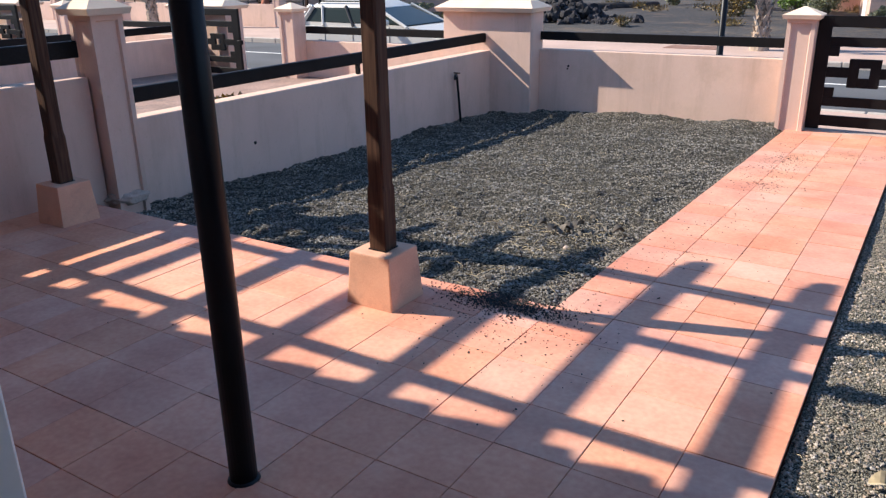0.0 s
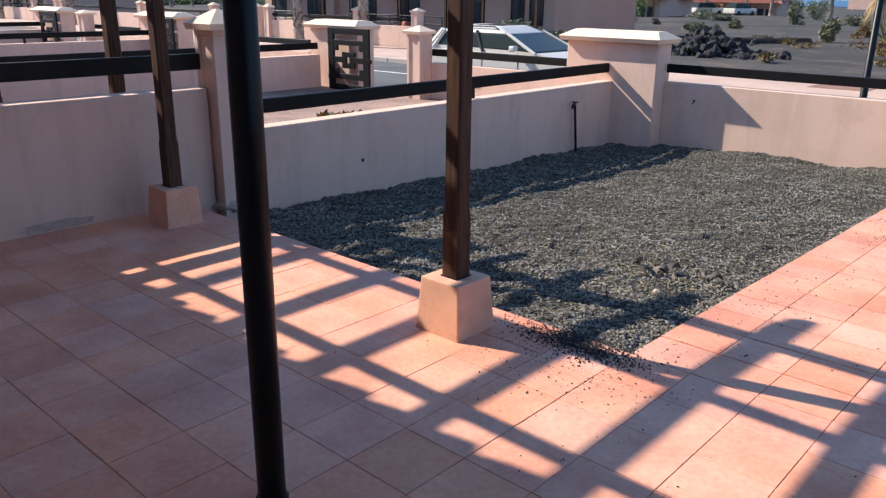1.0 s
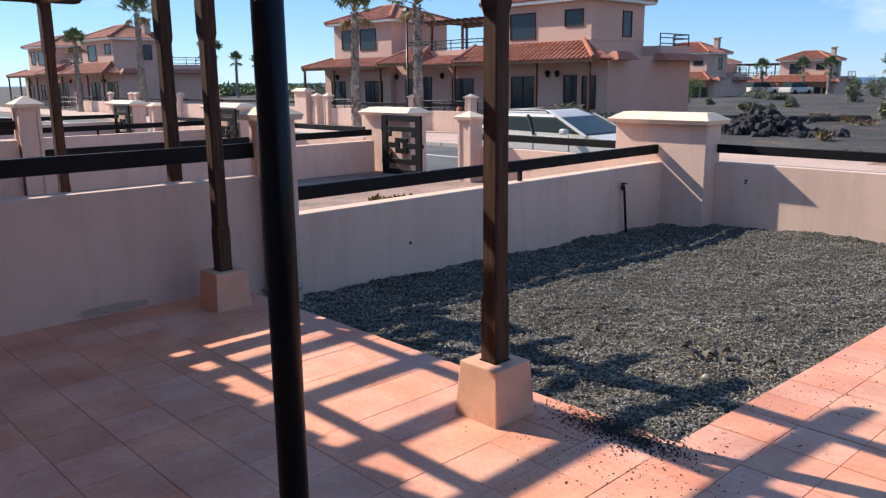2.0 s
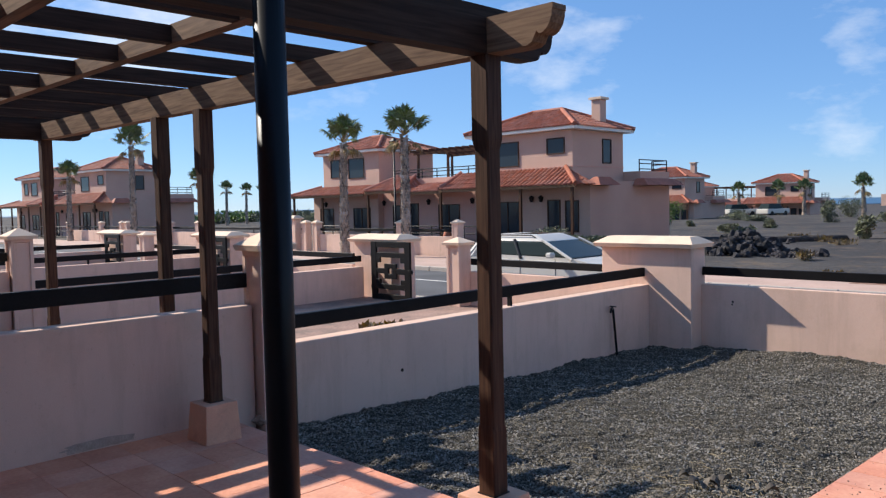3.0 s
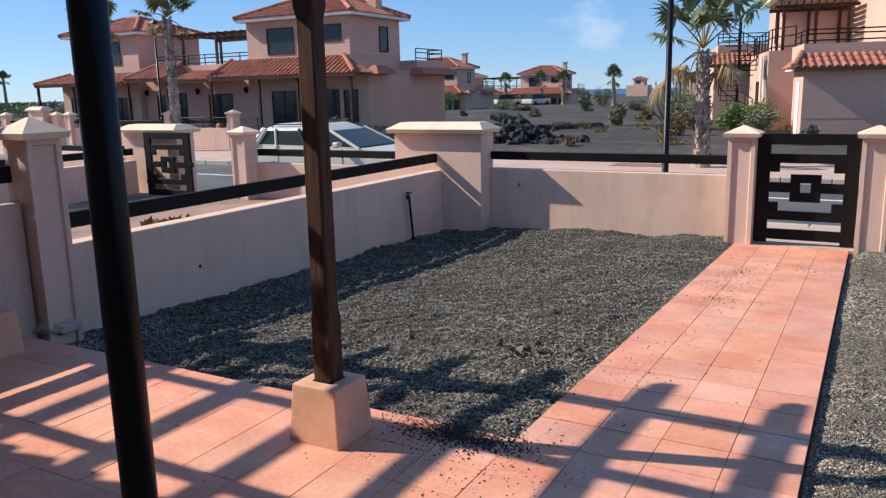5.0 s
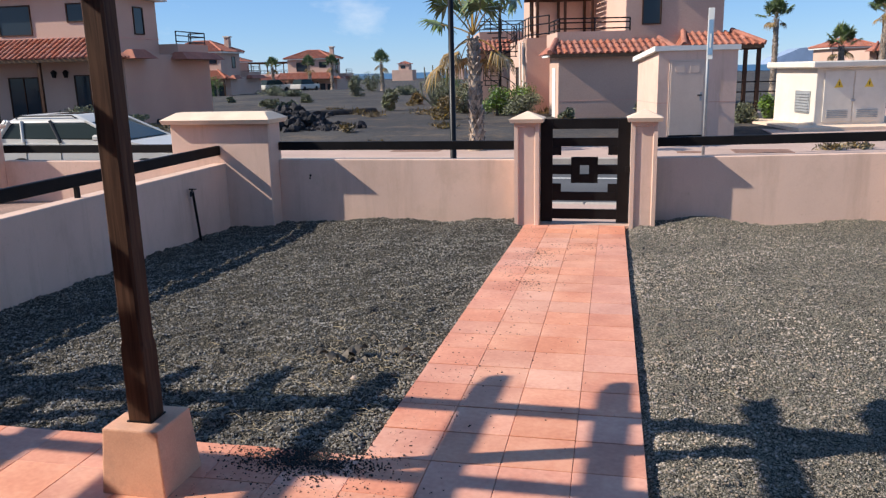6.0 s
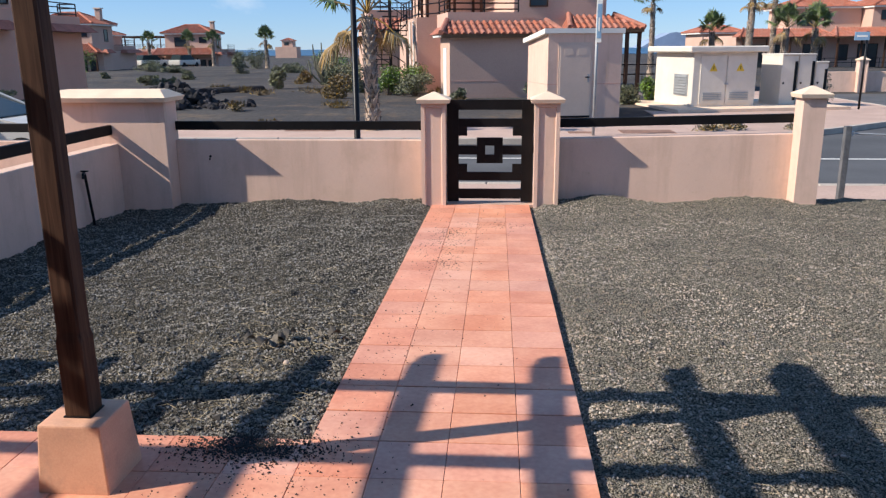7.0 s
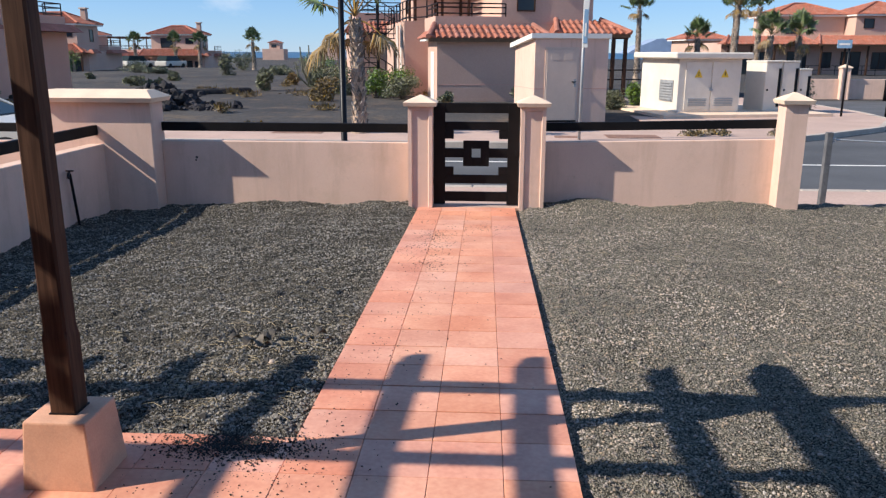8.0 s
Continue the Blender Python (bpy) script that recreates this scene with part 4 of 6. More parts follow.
def house_c():
    """The villas past the side street: two upper storeys over a long tiled porch."""
    g = -0.5
    h = thing("house", (25.0, 66.0, g), "pink villas with tiled porch behind palms past the side street", "house", "houses of the estate")
    part("wall", box(16.0, 36.0, 62.5, 72.0, g - 0.4, 2.6), HOUSE, h)
    part("wall", box(21.9, 28.6, 64.5, 70.0, 2.6, 5.15), HOUSE, h)
    part("wall", box(28.7, 35.5, 62.6, 69.0, 2.6, 5.15), HOUSE, h)
    hip_roof(h, 21.9, 28.5, 64.5, 70.0, 5.25, 6.4)
    hip_roof(h, 28.9, 35.5, 62.6, 69.0, 5.25, 6.5)
    lean_roof(h, 15.6, 24.4, 60.6, 62.5, 2.45, 3.2, 1.0, 0.9)
    lean_roof(h, 24.4, 36.4, 60.4, 62.5, 2.45, 3.3, 0.9, 1.0)
    for u0, u1, z0, z1 in ((16.8, 18.6, g, 1.7), (19.6, 20.9, 0.3, 1.7), (22.4, 24.2, g, 1.75), (25.6, 26.6, 0.3, 1.7), (27.6, 29.4, g, 1.75), (30.6, 32.0, 0.2, 1.7)):
        window(h, "s", 62.5, u0, u1, z0, z1, "door" if z0 < 0 else "window")
    window(h, "s", 64.5, 22.9, 24.4, 3.5, 4.75)
    window(h, "s", 62.6, 29.5, 30.4, 4.0, 4.8)
    window(h, "s", 62.6, 32.0, 33.6, 3.4, 4.8)
    for x in (16.0, 18.2, 20.4, 22.6, 24.8, 27.0, 29.2, 31.4):
        part("porch_post", box(x - 0.07, x + 0.07, 60.7, 60.84, g, 2.35), WOOD_Z, h)
    railing(h, [(16.0, 60.77), (31.4, 60.77)], g, 0.5)
    part("wall", box(16.5, 20.6, 74.0, 80.0, g - 0.4, 3.0), HOUSE, h)
    hip_roof(h, 16.5, 20.6, 74.0, 80.0, 3.1, 4.0)
    return turned(h, 16.0, 62.5, 4.0, 5.6, 15.5)


house_c()
hl = thing("house", (-8.0, 52.0, -0.42), "pink rendered villa with flat terrace behind the shrubs", "house", "houses of the estate")
part("wall", box(-4.7, 1.0, 47.5, 56.0, -0.8, 2.8), HOUSE, hl)
lean_roof(hl, -5.2, 1.0, 46.9, 48.4, 2.75, 3.4, 0.5, 0.0)
part("parapet", box(-4.5, 0.9, 48.5, 55.0, 2.8, 3.9), HOUSE, hl)
railing(hl, [(-4.5, 48.6), (0.9, 48.6)], 3.9, 4.5)
turned(hl, -4.7, 47.5, 13.0, -3.9, 0.0)
for k, (x, y, w) in enumerate(((-89, 330, 4.5), (-67, 335, 4))):
    q = thing("house", (x, y, -1.85), "small pink villa with clay tile roof", "house", "houses of the estate")
    part("wall", box(x - w, x + w, y, y + 7, -2.0, 2.6), HOUSE, q)
    part("wall", box(x - w * 0.4, x + w * 0.6, y + 1, y + 6, 2.6, 5.0), HOUSE, q)
    hip_roof(q, x - w * 0.4, x + w * 0.6, y + 1, y + 6, 5.1, 6.2)
    window(q, "s", y + 1, x - 0.8, x + 1.2, 3.2, 4.4)


# ---------- service cabinets across the street ----------
DOORPAINT = mat("cream_painted_steel", (0.62, 0.47, 0.38), 0.6, 0.05, 2, 30, 0.05, 0.001)
CABINET = mat("cream_white_cabinet_paint", (0.66, 0.59, 0.51), 0.65, 0.06, 1.5, 40, 0.1, 0.001, stain=((0.5, 0.43, 0.35), 0.4, 2.5))
YELLOW = mat("yellow_sign", (0.75, 0.48, 0.05), 0.6, 0.05, 8, 60, 0.0)
GREY = mat("grey_steel", (0.35, 0.36, 0.37), 0.5, 0.1, 6, 60, 0.05, 0.001, metal=0.3)
SIGNBLUE = mat("sign_blue", (0.22, 0.36, 0.50), 0.5, 0.05, 6, 60, 0.0)
kg = -0.40
SWING = 13.0
k = thing("meter_hut", (1.8, 25.3, kg), "peach rendered service hut with a sloping white roof and steel door", "hut")
hut_wall = extrude_profile([(24.2, kg - 0.3), (26.46, kg - 0.3), (26.46, 1.80), (24.2, 2.04)], 'x', 0.64, 2.94)
part("wall", hut_wall, STUCCO, k)
part("roof", extrude_profile([(24.12, 2.05), (26.62, 1.785), (26.62, 1.925), (24.12, 2.19)], 'x', 0.50, 2.99), WHITE, k, "sloping white roof slab")
part("groove", box(0.638, 2.942, 24.196, 24.2, 0.56, 0.585), HOUSE_LOW, k)
part("groove", box(0.636, 0.64, 24.2, 26.46, 0.56, 0.585), HOUSE_LOW, k)
kd = part("door", box(1.0, 1.955, 24.165, 24.2, kg + 0.03, 1.74, 0.006), DOORPAINT, k, "cream painted steel door")
part("door_frame", box(0.955, 0.997, 24.175, 24.2, kg + 0.0, 1.79), DOORPAINT, kd)
part("door_frame", box(1.958, 2.0, 24.175, 24.2, kg + 0.0, 1.79), DOORPAINT, kd)
part("door_frame", box(0.997, 1.958, 24.175, 24.2, 1.743, 1.79), DOORPAINT, kd)
part("vent_plate", box(1.13, 1.40, 24.158, 24.165, 1.42, 1.62, 0.004), DOORPAINT, kd)
part("vent_plate", box(1.55, 1.82, 24.158, 24.165, 1.42, 1.62, 0.004), DOORPAINT, kd)
part("handle", box(1.80, 1.92, 24.10, 24.165, 0.76, 0.79, 0.006), BLACK, kd)
part("lock_plate", box(1.865, 1.925, 24.155, 24.165, 0.62, 0.86), GREY, kd)
# black strip that paints the shade in the gap under the door
part("under_door_shade", box(0.98, 1.97, 24.14, 24.2, kg - 0.02, kg + 0.03), BLACK, kd, "black strip standing in for the shaded gap under the door")
turned(k, 0.64, 24.2, SWING)
t = thing("transformer_cabinet", (5.55, 26.5, kg), "white transformer cabinet with louvred doors and yellow warning signs", "cabinet")
part("housing", box(4.55, 6.8, 25.3, 28.2, kg - 0.3, 1.45, 0.02), CABINET, t)
part("roof", box(4.3, 7.05, 25.05, 28.45, 1.45, 1.66, 0.04), CABINET, t, "white concrete lid")
part("foundation", box(3.6, 9.6, 24.2, 28.9, kg - 0.3, kg + 0.11), CAPSTONE, t, "low pale concrete plinth")
for x0, x1 in ((4.8, 5.7), (5.74, 6.65)):
    d = part("door", box(x0, x1, 25.27, 25.3, kg + 0.2, 1.36, 0.006), CABINET, t)
    for j in range(5):
        part("louvre", box(x0 + 0.12, x1 - 0.12, 25.245, 25.272, kg + 0.32 + 0.055 * j, kg + 0.345 + 0.055 * j), GREY, d)
    cx = (x0 + x1) / 2
    tri = bmesh.new()
    vs = [tri.verts.new((cx + u, y, 0.85 + v)) for y in (25.262, 25.27) for u, v in ((-0.14, 0), (0.14, 0), (0, 0.27))]
    for f in ((0, 1, 2), (5, 4, 3), (0, 3, 4, 1), (1, 4, 5, 2), (2, 5, 3, 0)):
        tri.faces.new([vs[i] for i in f])
    w = part("warning_sign", tri, YELLOW, d, "yellow triangular warning sign")
    part("sign_mark", box(cx - 0.012, cx + 0.012, 25.255, 25.262, 0.91, 1.02), BLACK, w)
part("latch", box(5.65, 5.79, 25.24, 25.27, 0.42, 0.48), GREY, t)
vent = part("side_vent", box(4.52, 4.55, 25.6, 26.6, 0.05, 0.75), GREY, t, "grey louvred vent")
for j in range(7):
    part("louvre", box(4.49, 4.525, 25.65, 26.55, 0.1 + 0.09 * j, 0.13 + 0.09 * j), GREY, vent)
turned(t, 4.55, 25.3, SWING, 0.97, 1.5)
for i, (x0, x1, zt) in enumerate(((8.05, 8.66, 1.34), (8.69, 9.29, 1.34), (9.32, 9.78, 1.08))):
    c = thing("junction_cabinet", ((x0 + x1) / 2, 26.2, kg), "white street junction cabinet with a dark door gap", "cabinet", "cabinets beside the street")
    part("housing", box(x0, x1, 25.5, 26.75, kg - 0.2, zt, 0.02), CABINET, c)
    part("door_gap", box(x1 - 0.13, x1 - 0.03, 25.485, 25.5, kg + 0.25, zt - 0.2), BLACK, c)
    part("lid", box(x0 - 0.01, x1 + 0.01, 25.47, 26.78, zt, zt + 0.05, 0.01), CABINET, c)
    part("lock", tube([(x0 + 0.10, 25.48, 0.42), (x0 + 0.10, 25.505, 0.42)], 0.035, 10), BLACK, c)
    turned(c, 8.05, 25.5, SWING, 0.63, 2.3)
s = thing("street_sign", (1.66, 19.05, -0.39), "narrow blue and white street sign on a grey pole", "sign")
part("pole", tube([(1.66, 19.05, -0.45), (1.66, 19.05, 2.85)], 0.035, 10), GREY, s, smooth=True)
pl = part("plate", box(1.62, 1.75, 18.96, 18.985, 1.75, 2.85, 0.004), WHITE, s)
part("plate_field", box(1.64, 1.73, 18.952, 18.96, 1.85, 2.6), SIGNBLUE, pl)
part("plate_bar", box(1.665, 1.705, 18.946, 18.952, 2.0, 2.3), WHITE, pl)
turned(s, 1.66, 19.05, 0, -0.23, 0.0)
s2 = thing("street_sign", (10.5, 25.2, -0.39), "blue street name sign on a dark pole", "sign")
part("pole", tube([(10.5, 25.2, -0.45), (10.5, 25.2, 2.08)], 0.035, 10), BLACK, s2, smooth=True)
pl = part("plate", box(10.08, 10.55, 25.14, 25.165, 1.80, 2.06, 0.004), SIGNBLUE, s2)
part("plate_bar", box(10.14, 10.48, 25.134, 25.14, 1.9, 1.96), WHITE, pl)
turned(s2, 10.5, 25.2, 0, 0.49, 1.8)

DARKSTEEL = mat("weathered_dark_steel", (0.11, 0.11, 0.115), 0.6, 0.2, 8, 60, 0.1, 0.001)
# low post with a slack cable at the open side of the garden
f = thing("fence_post", (3.72, 10.8, -0.39), "grey weathered metal post holding a slack steel cable", "post")
part("shaft", box(3.68, 3.76, 10.76, 10.84, -0.7, 0.63, 0.006), DARKSTEEL, f)
part("bracket", box(3.75, 3.80, 10.77, 10.83, 0.50, 0.56), GREY, f)
part("cable", tube([(3.78 + 0.5 * i, 10.8, 0.53 - 0.06 * math.sin(math.pi * i / 9)) for i in range(10)], 0.014, 6), GREY, f)


# ---------- street lamps ----------
LAMPGLASS = mat("amber_lamp_glass", (0.70, 0.50, 0.16), 0.3, 0.05, 8, 60, 0.0)


def street_lamp(x, y, z, top):
    l = thing("street_lamp", (x, y, z), "black street lamp with an amber lantern", "street lamp", "street lamps")
    part("pole", tube([(x, y, z - 0.05), (x, y, z + 0.9), (x, y, z + 0.95), (x, y, top - 0.85)], [0.10, 0.095, 0.062, 0.05], 14), BLACK, l, smooth=True)
    part("collar", tube([(x, y, z + 0.86), (x, y, z + 0.98)], 0.11, 14), BLACK, l, smooth=True)
    b = top - 0.82
    lan = part("lantern", frustum(x, y, b + 0.12, b + 0.52, 0.10, 0.10, 0.17, 0.17), LAMPGLASS, l, "amber lantern glass")
    part("lantern_foot", frustum(x, y, b - 0.05, b + 0.12, 0.04, 0.04, 0.11, 0.11), BLACK, l)
    roof = frustum(x, y, b + 0.52, b + 0.56, 0.20, 0.20, 0.20, 0.20)
    frustum(x, y, b + 0.56, b + 0.74, 0.19, 0.19, 0.04, 0.04, roof)
    frustum(x, y, b + 0.74, b + 0.82, 0.03, 0.03, 0.01, 0.01, roof)
    part("hood", roof, BLACK, l)
    bars = bmesh.new()
    for sx in (-1, 1):
        for sy in (-1, 1):
            tube([(x + 0.10 * sx, y + 0.10 * sy, b + 0.12), (x + 0.17 * sx, y + 0.17 * sy, b + 0.52)], 0.014, 5, bars)
    part("lantern_frame", bars, BLACK, lan)
    return l


street_lamp(18.0, 38.5, -0.55, 4.0)
lamp1 = street_lamp(-33.0, 29.2, -0.39, 5.6)
near_lamp = copy_thing(lamp1, pose(-2.80, 11.05, -0.39) @ Matrix.Diagonal((0.72, 0.72, 0.722, 1)))
copy_thing(lamp1, pose(12.5, 27.0, -0.39))


# ---------- plants ----------
LEAF = mat("palm_leaf", (0.135, 0.18, 0.075), 0.55, 0.3, 3, 30, 0.0, per_object=0.35, island=True)
LEAF_DRY = mat("dry_palm_leaf", (0.28, 0.19, 0.09), 0.8, 0.25, 3, 30, 0.0, per_object=0.3, island=True)
BARK = mat("palm_bark", (0.235, 0.20, 0.175), 0.95, 0.3, 4, 25, 0.5, 0.02, per_object=0.6, island=True)
SHRUB = mat("shrub_leaf", (0.125, 0.19, 0.05), 0.7, 0.3, 3, 30, 0.0, per_object=0.45, island=True)
SHRUB_GREY = mat("dusty_shrub_leaf", (0.15, 0.155, 0.095), 0.8, 0.3, 3, 30, 0.0, per_object=0.4, island=True)
SHRUB_DRY = mat("dry_shrub_leaf", (0.19, 0.135, 0.065), 0.85, 0.3, 3, 30, 0.0, per_object=0.4, island=True)
TWIG = mat("twig_bark", (0.13, 0.10, 0.075), 0.9, 0.3, 8, 60, 0.2, 0.003)


def fan_leaf(bm, stem_bm, at, az, el, length, size, droop, rng):
    """One fan: a curved stalk and pleated fingers that spread from its end."""
    d = Vector((math.cos(az) * math.cos(el), math.sin(az) * math.cos(el), math.sin(el)))
    p0 = Vector(at)
    pts = [p0 + d * (length * s) + Vector((0, 0, -droop * length * s * s * 0.6)) for s in (0, 0.35, 0.7, 1.0)]
    tube(pts, [0.028, 0.02, 0.015, 0.012], 5, stem_bm, caps=False)
    hub = pts[-1]
    fwd = (pts[-1] - pts[-2]).normalized()
    side = fwd.cross(Vector((0, 0, 1)))
    side = side.normalized() if side.length > 0.05 else Vector((1, 0, 0))
    nrm = side.cross(fwd).normalized()
    n = 40
    for i in range(n):
        a = radians(-128 + 256 * i / (n - 1) + rng.uniform(-4, 4))
        u = fwd * math.cos(a) + side * math.sin(a) + nrm * (0.22 * math.cos(a))
        w = (side * math.cos(a) - fwd * math.sin(a)) * (size * 0.058)
        r = size * (0.82 + 0.18 * math.cos(a)) * rng.uniform(0.8, 1.15)
        mid = hub + u * (r * 0.62) + Vector((0, 0, -0.04 * size))
        tip = hub + u * r + Vector((0, 0, -(0.16 + 0.5 * droop) * size * rng.uniform(0.6, 1.5)))
        va, vb, vc, vd, ve = bm.verts.new(hub), bm.verts.new(mid - w), bm.verts.new(mid + nrm * 0.02), bm.verts.new(mid + w), bm.verts.new(tip)
        for f in ((va, vb, vc), (va, vc, vd), (vb, ve, vc), (vc, ve, vd)):
            bm.faces.new(f)


def palm(x, y, z, height, radius, seed, size=0.75, dead=7, leaves=15, stalk=1.5, label="fan palm with a rough grey trunk beside the street"):
    rng = random.Random(seed)
    p = thing("palm_tree", (x, y, z), label, "palm tree", "palms of the estate")
    lean = (rng.uniform(-0.12, 0.12), rng.uniform(-0.12, 0.12))
    def axis(s):
        return Vector((x + lean[0] * s * s, y + lean[1] * s * s, z + height * s))
    tr = bmesh.new()
    tube([axis(s / 8) for s in range(9)], [radius * (1.35 if s == 0 else 1.05 - 0.35 * s / 8) for s in range(9)], 14, tr)
    # stubs of old leaf stalks
    rows = int(height / 0.12)
    for i in range(rows):
        s = (i + 0.5) / rows
        c = axis(s)
        r = radius * (1.02 - 0.33 * s)
        for k in range(9):
            a = 2 * math.pi * (k + 0.5 * (i % 2)) / 9 + rng.uniform(-0.15, 0.15)
            o = Vector((math.cos(a), math.sin(a), 0))
            t = Vector((-math.sin(a), math.cos(a), 0))
            b0 = c + o * r * 0.96
            h = rng.uniform(0.09, 0.19)
            q = [tr.verts.new(b0 - t * 0.055), tr.verts.new(b0 + t * 0.055), tr.verts.new(b0 + o * rng.uniform(0.03, 0.085) + Vector((0, 0, h))), tr.verts.new(b0 + Vector((0, 0, h * 1.1)))]
            for f in ((0, 1, 2), (1, 3, 2), (3, 0, 2)):
                tr.faces.new([q[j] for j in f])
    part("trunk", tr, BARK, p, "rough grey-brown trunk with leaf stubs")
    top = axis(1.0)
    green, dry, stems = bmesh.new(), bmesh.new(), bmesh.new()
    for i in range(leaves):
        az = i * 2.39996 + rng.uniform(-0.2, 0.2)
        q = i / (leaves - 1)
        el = radians(88 - 62 * q + rng.uniform(-8, 8))
        fan_leaf(green, stems, top + Vector((0, 0, 0.1)), az, el, size * stalk * rng.uniform(0.85, 1.15), size * rng.uniform(0.85, 1.1), 0.04 + 0.22 * q, rng)
    for i in range(dead):
        az = i * 2.39996 + 1.0 + rng.uniform(-0.3, 0.3)
        fan_leaf(dry, stems, top, az, radians(rng.uniform(-18, 14)), size * stalk * rng.uniform(0.5, 0.75), size * rng.uniform(0.5, 0.72), 0.9, rng)
    part("crown", green, LEAF, p, "green fan leaves")
    if dead:
        part("dead_foliage", dry, LEAF_DRY, p, "hanging dry brown leaves")
    else:
        dry.free()
    part("stalk", stems, LEAF_DRY, p)
    return p


PZ = -0.39
palm(-4.05, 20.3, PZ, 2.8, 0.175, 3, 0.74, 5, 11, 1.75, "fan palm with hanging dry leaves beside the street lamp")
tall = palm(-27.7, 21.5, PZ, 4.85, 0.19, 5, 0.62, 4, 15, 1.3)
for x, y, rz in ((-23.6, 21.5, 80), (-62.6, 22.0, 20), (-66.5, 34.8, 60), (-69.5, 37.0, 160), (-95.8, 54, 30), (-103, 61.3, 10), (-102, 63.5, 310), (-105, 66.5, 100), (9.8, 57, 40), (14.9, 52, 250), (17.0, 54, 120), (16.2, 56.5, 200)):
    copy_thing(tall, pose(x, y, PZ, 0, 0, rz))
palm(-49.8, 21.5, PZ, 6.3, 0.2, 11, 0.72, 4, 15, 1.35, "tall fan palm behind the street wall")
short = palm(14.2, 58.0, PZ, 3.0, 0.22, 8, 0.7, 3, 14, 1.25, "short fan palm in front of the far houses")
for x, y, rz in ((18.2, 50.0, 70), (16.0, 49.0, 160), (-45.2, 100, 30), (-39.6, 99, 90), (-36.2, 98, 200), (-25.9, 86, 120)):
    copy_thing(short, pose(x, y, PZ, 0, 0, rz))


def shrub(x, y, z, r, h, material, seed, label, n=700, spiky=False, leaf_size=1.0):
    rng = random.Random(seed)
    s = thing("shrub", (x, y, z), label, "shrub", "shrubs of the empty lot")
    leaf, twig = bmesh.new(), bmesh.new()
    lobes = [(rng.uniform(-0.6, 0.6) * r, rng.uniform(-0.6, 0.6) * r, rng.uniform(0.15, 0.75) * h, rng.uniform(0.35, 0.6) * r) for _ in range(9)]
    for lx, ly, lz, lr in lobes:
        tube([(x + lx * 0.1, y + ly * 0.1, z - 0.05), (x + lx * 0.6, y + ly * 0.6, z + lz * 0.6), (x + lx, y + ly, z + lz)], [0.03, 0.02, 0.008], 5, twig, caps=False)
    for i in range(n):
        lx, ly, lz, lr = lobes[i % 9]
        v = Vector((rng.gauss(0, 1), rng.gauss(0, 1), rng.gauss(0, 1))).normalized() * lr * rng.uniform(0.45, 1.15)
        c = Vector((x + lx, y + ly, max(z + 0.04, z + lz + v.z * (0.5 * h / r)))) + Vector((v.x, v.y, 0))
        d = Vector((rng.gauss(0, 1), rng.gauss(0, 1), rng.gauss(0.9 if spiky else 0.3, 1))).normalized()
        w = d.orthogonal().normalized() * rng.uniform(0.016, 0.034) * (0.6 if spiky else 1.2) * leaf_size
        ln = rng.uniform(0.07, 0.15) * (2.0 if spiky else 1.0) * leaf_size
        q = [leaf.verts.new(c), leaf.verts.new(c + d * ln * 0.5 + w), leaf.verts.new(c + d * ln), leaf.verts.new(c + d * ln * 0.5 - w)]
        leaf.faces.new(q)
    part("foliage", leaf, material, s)
    part("stem", twig, TWIG, s)
    return s


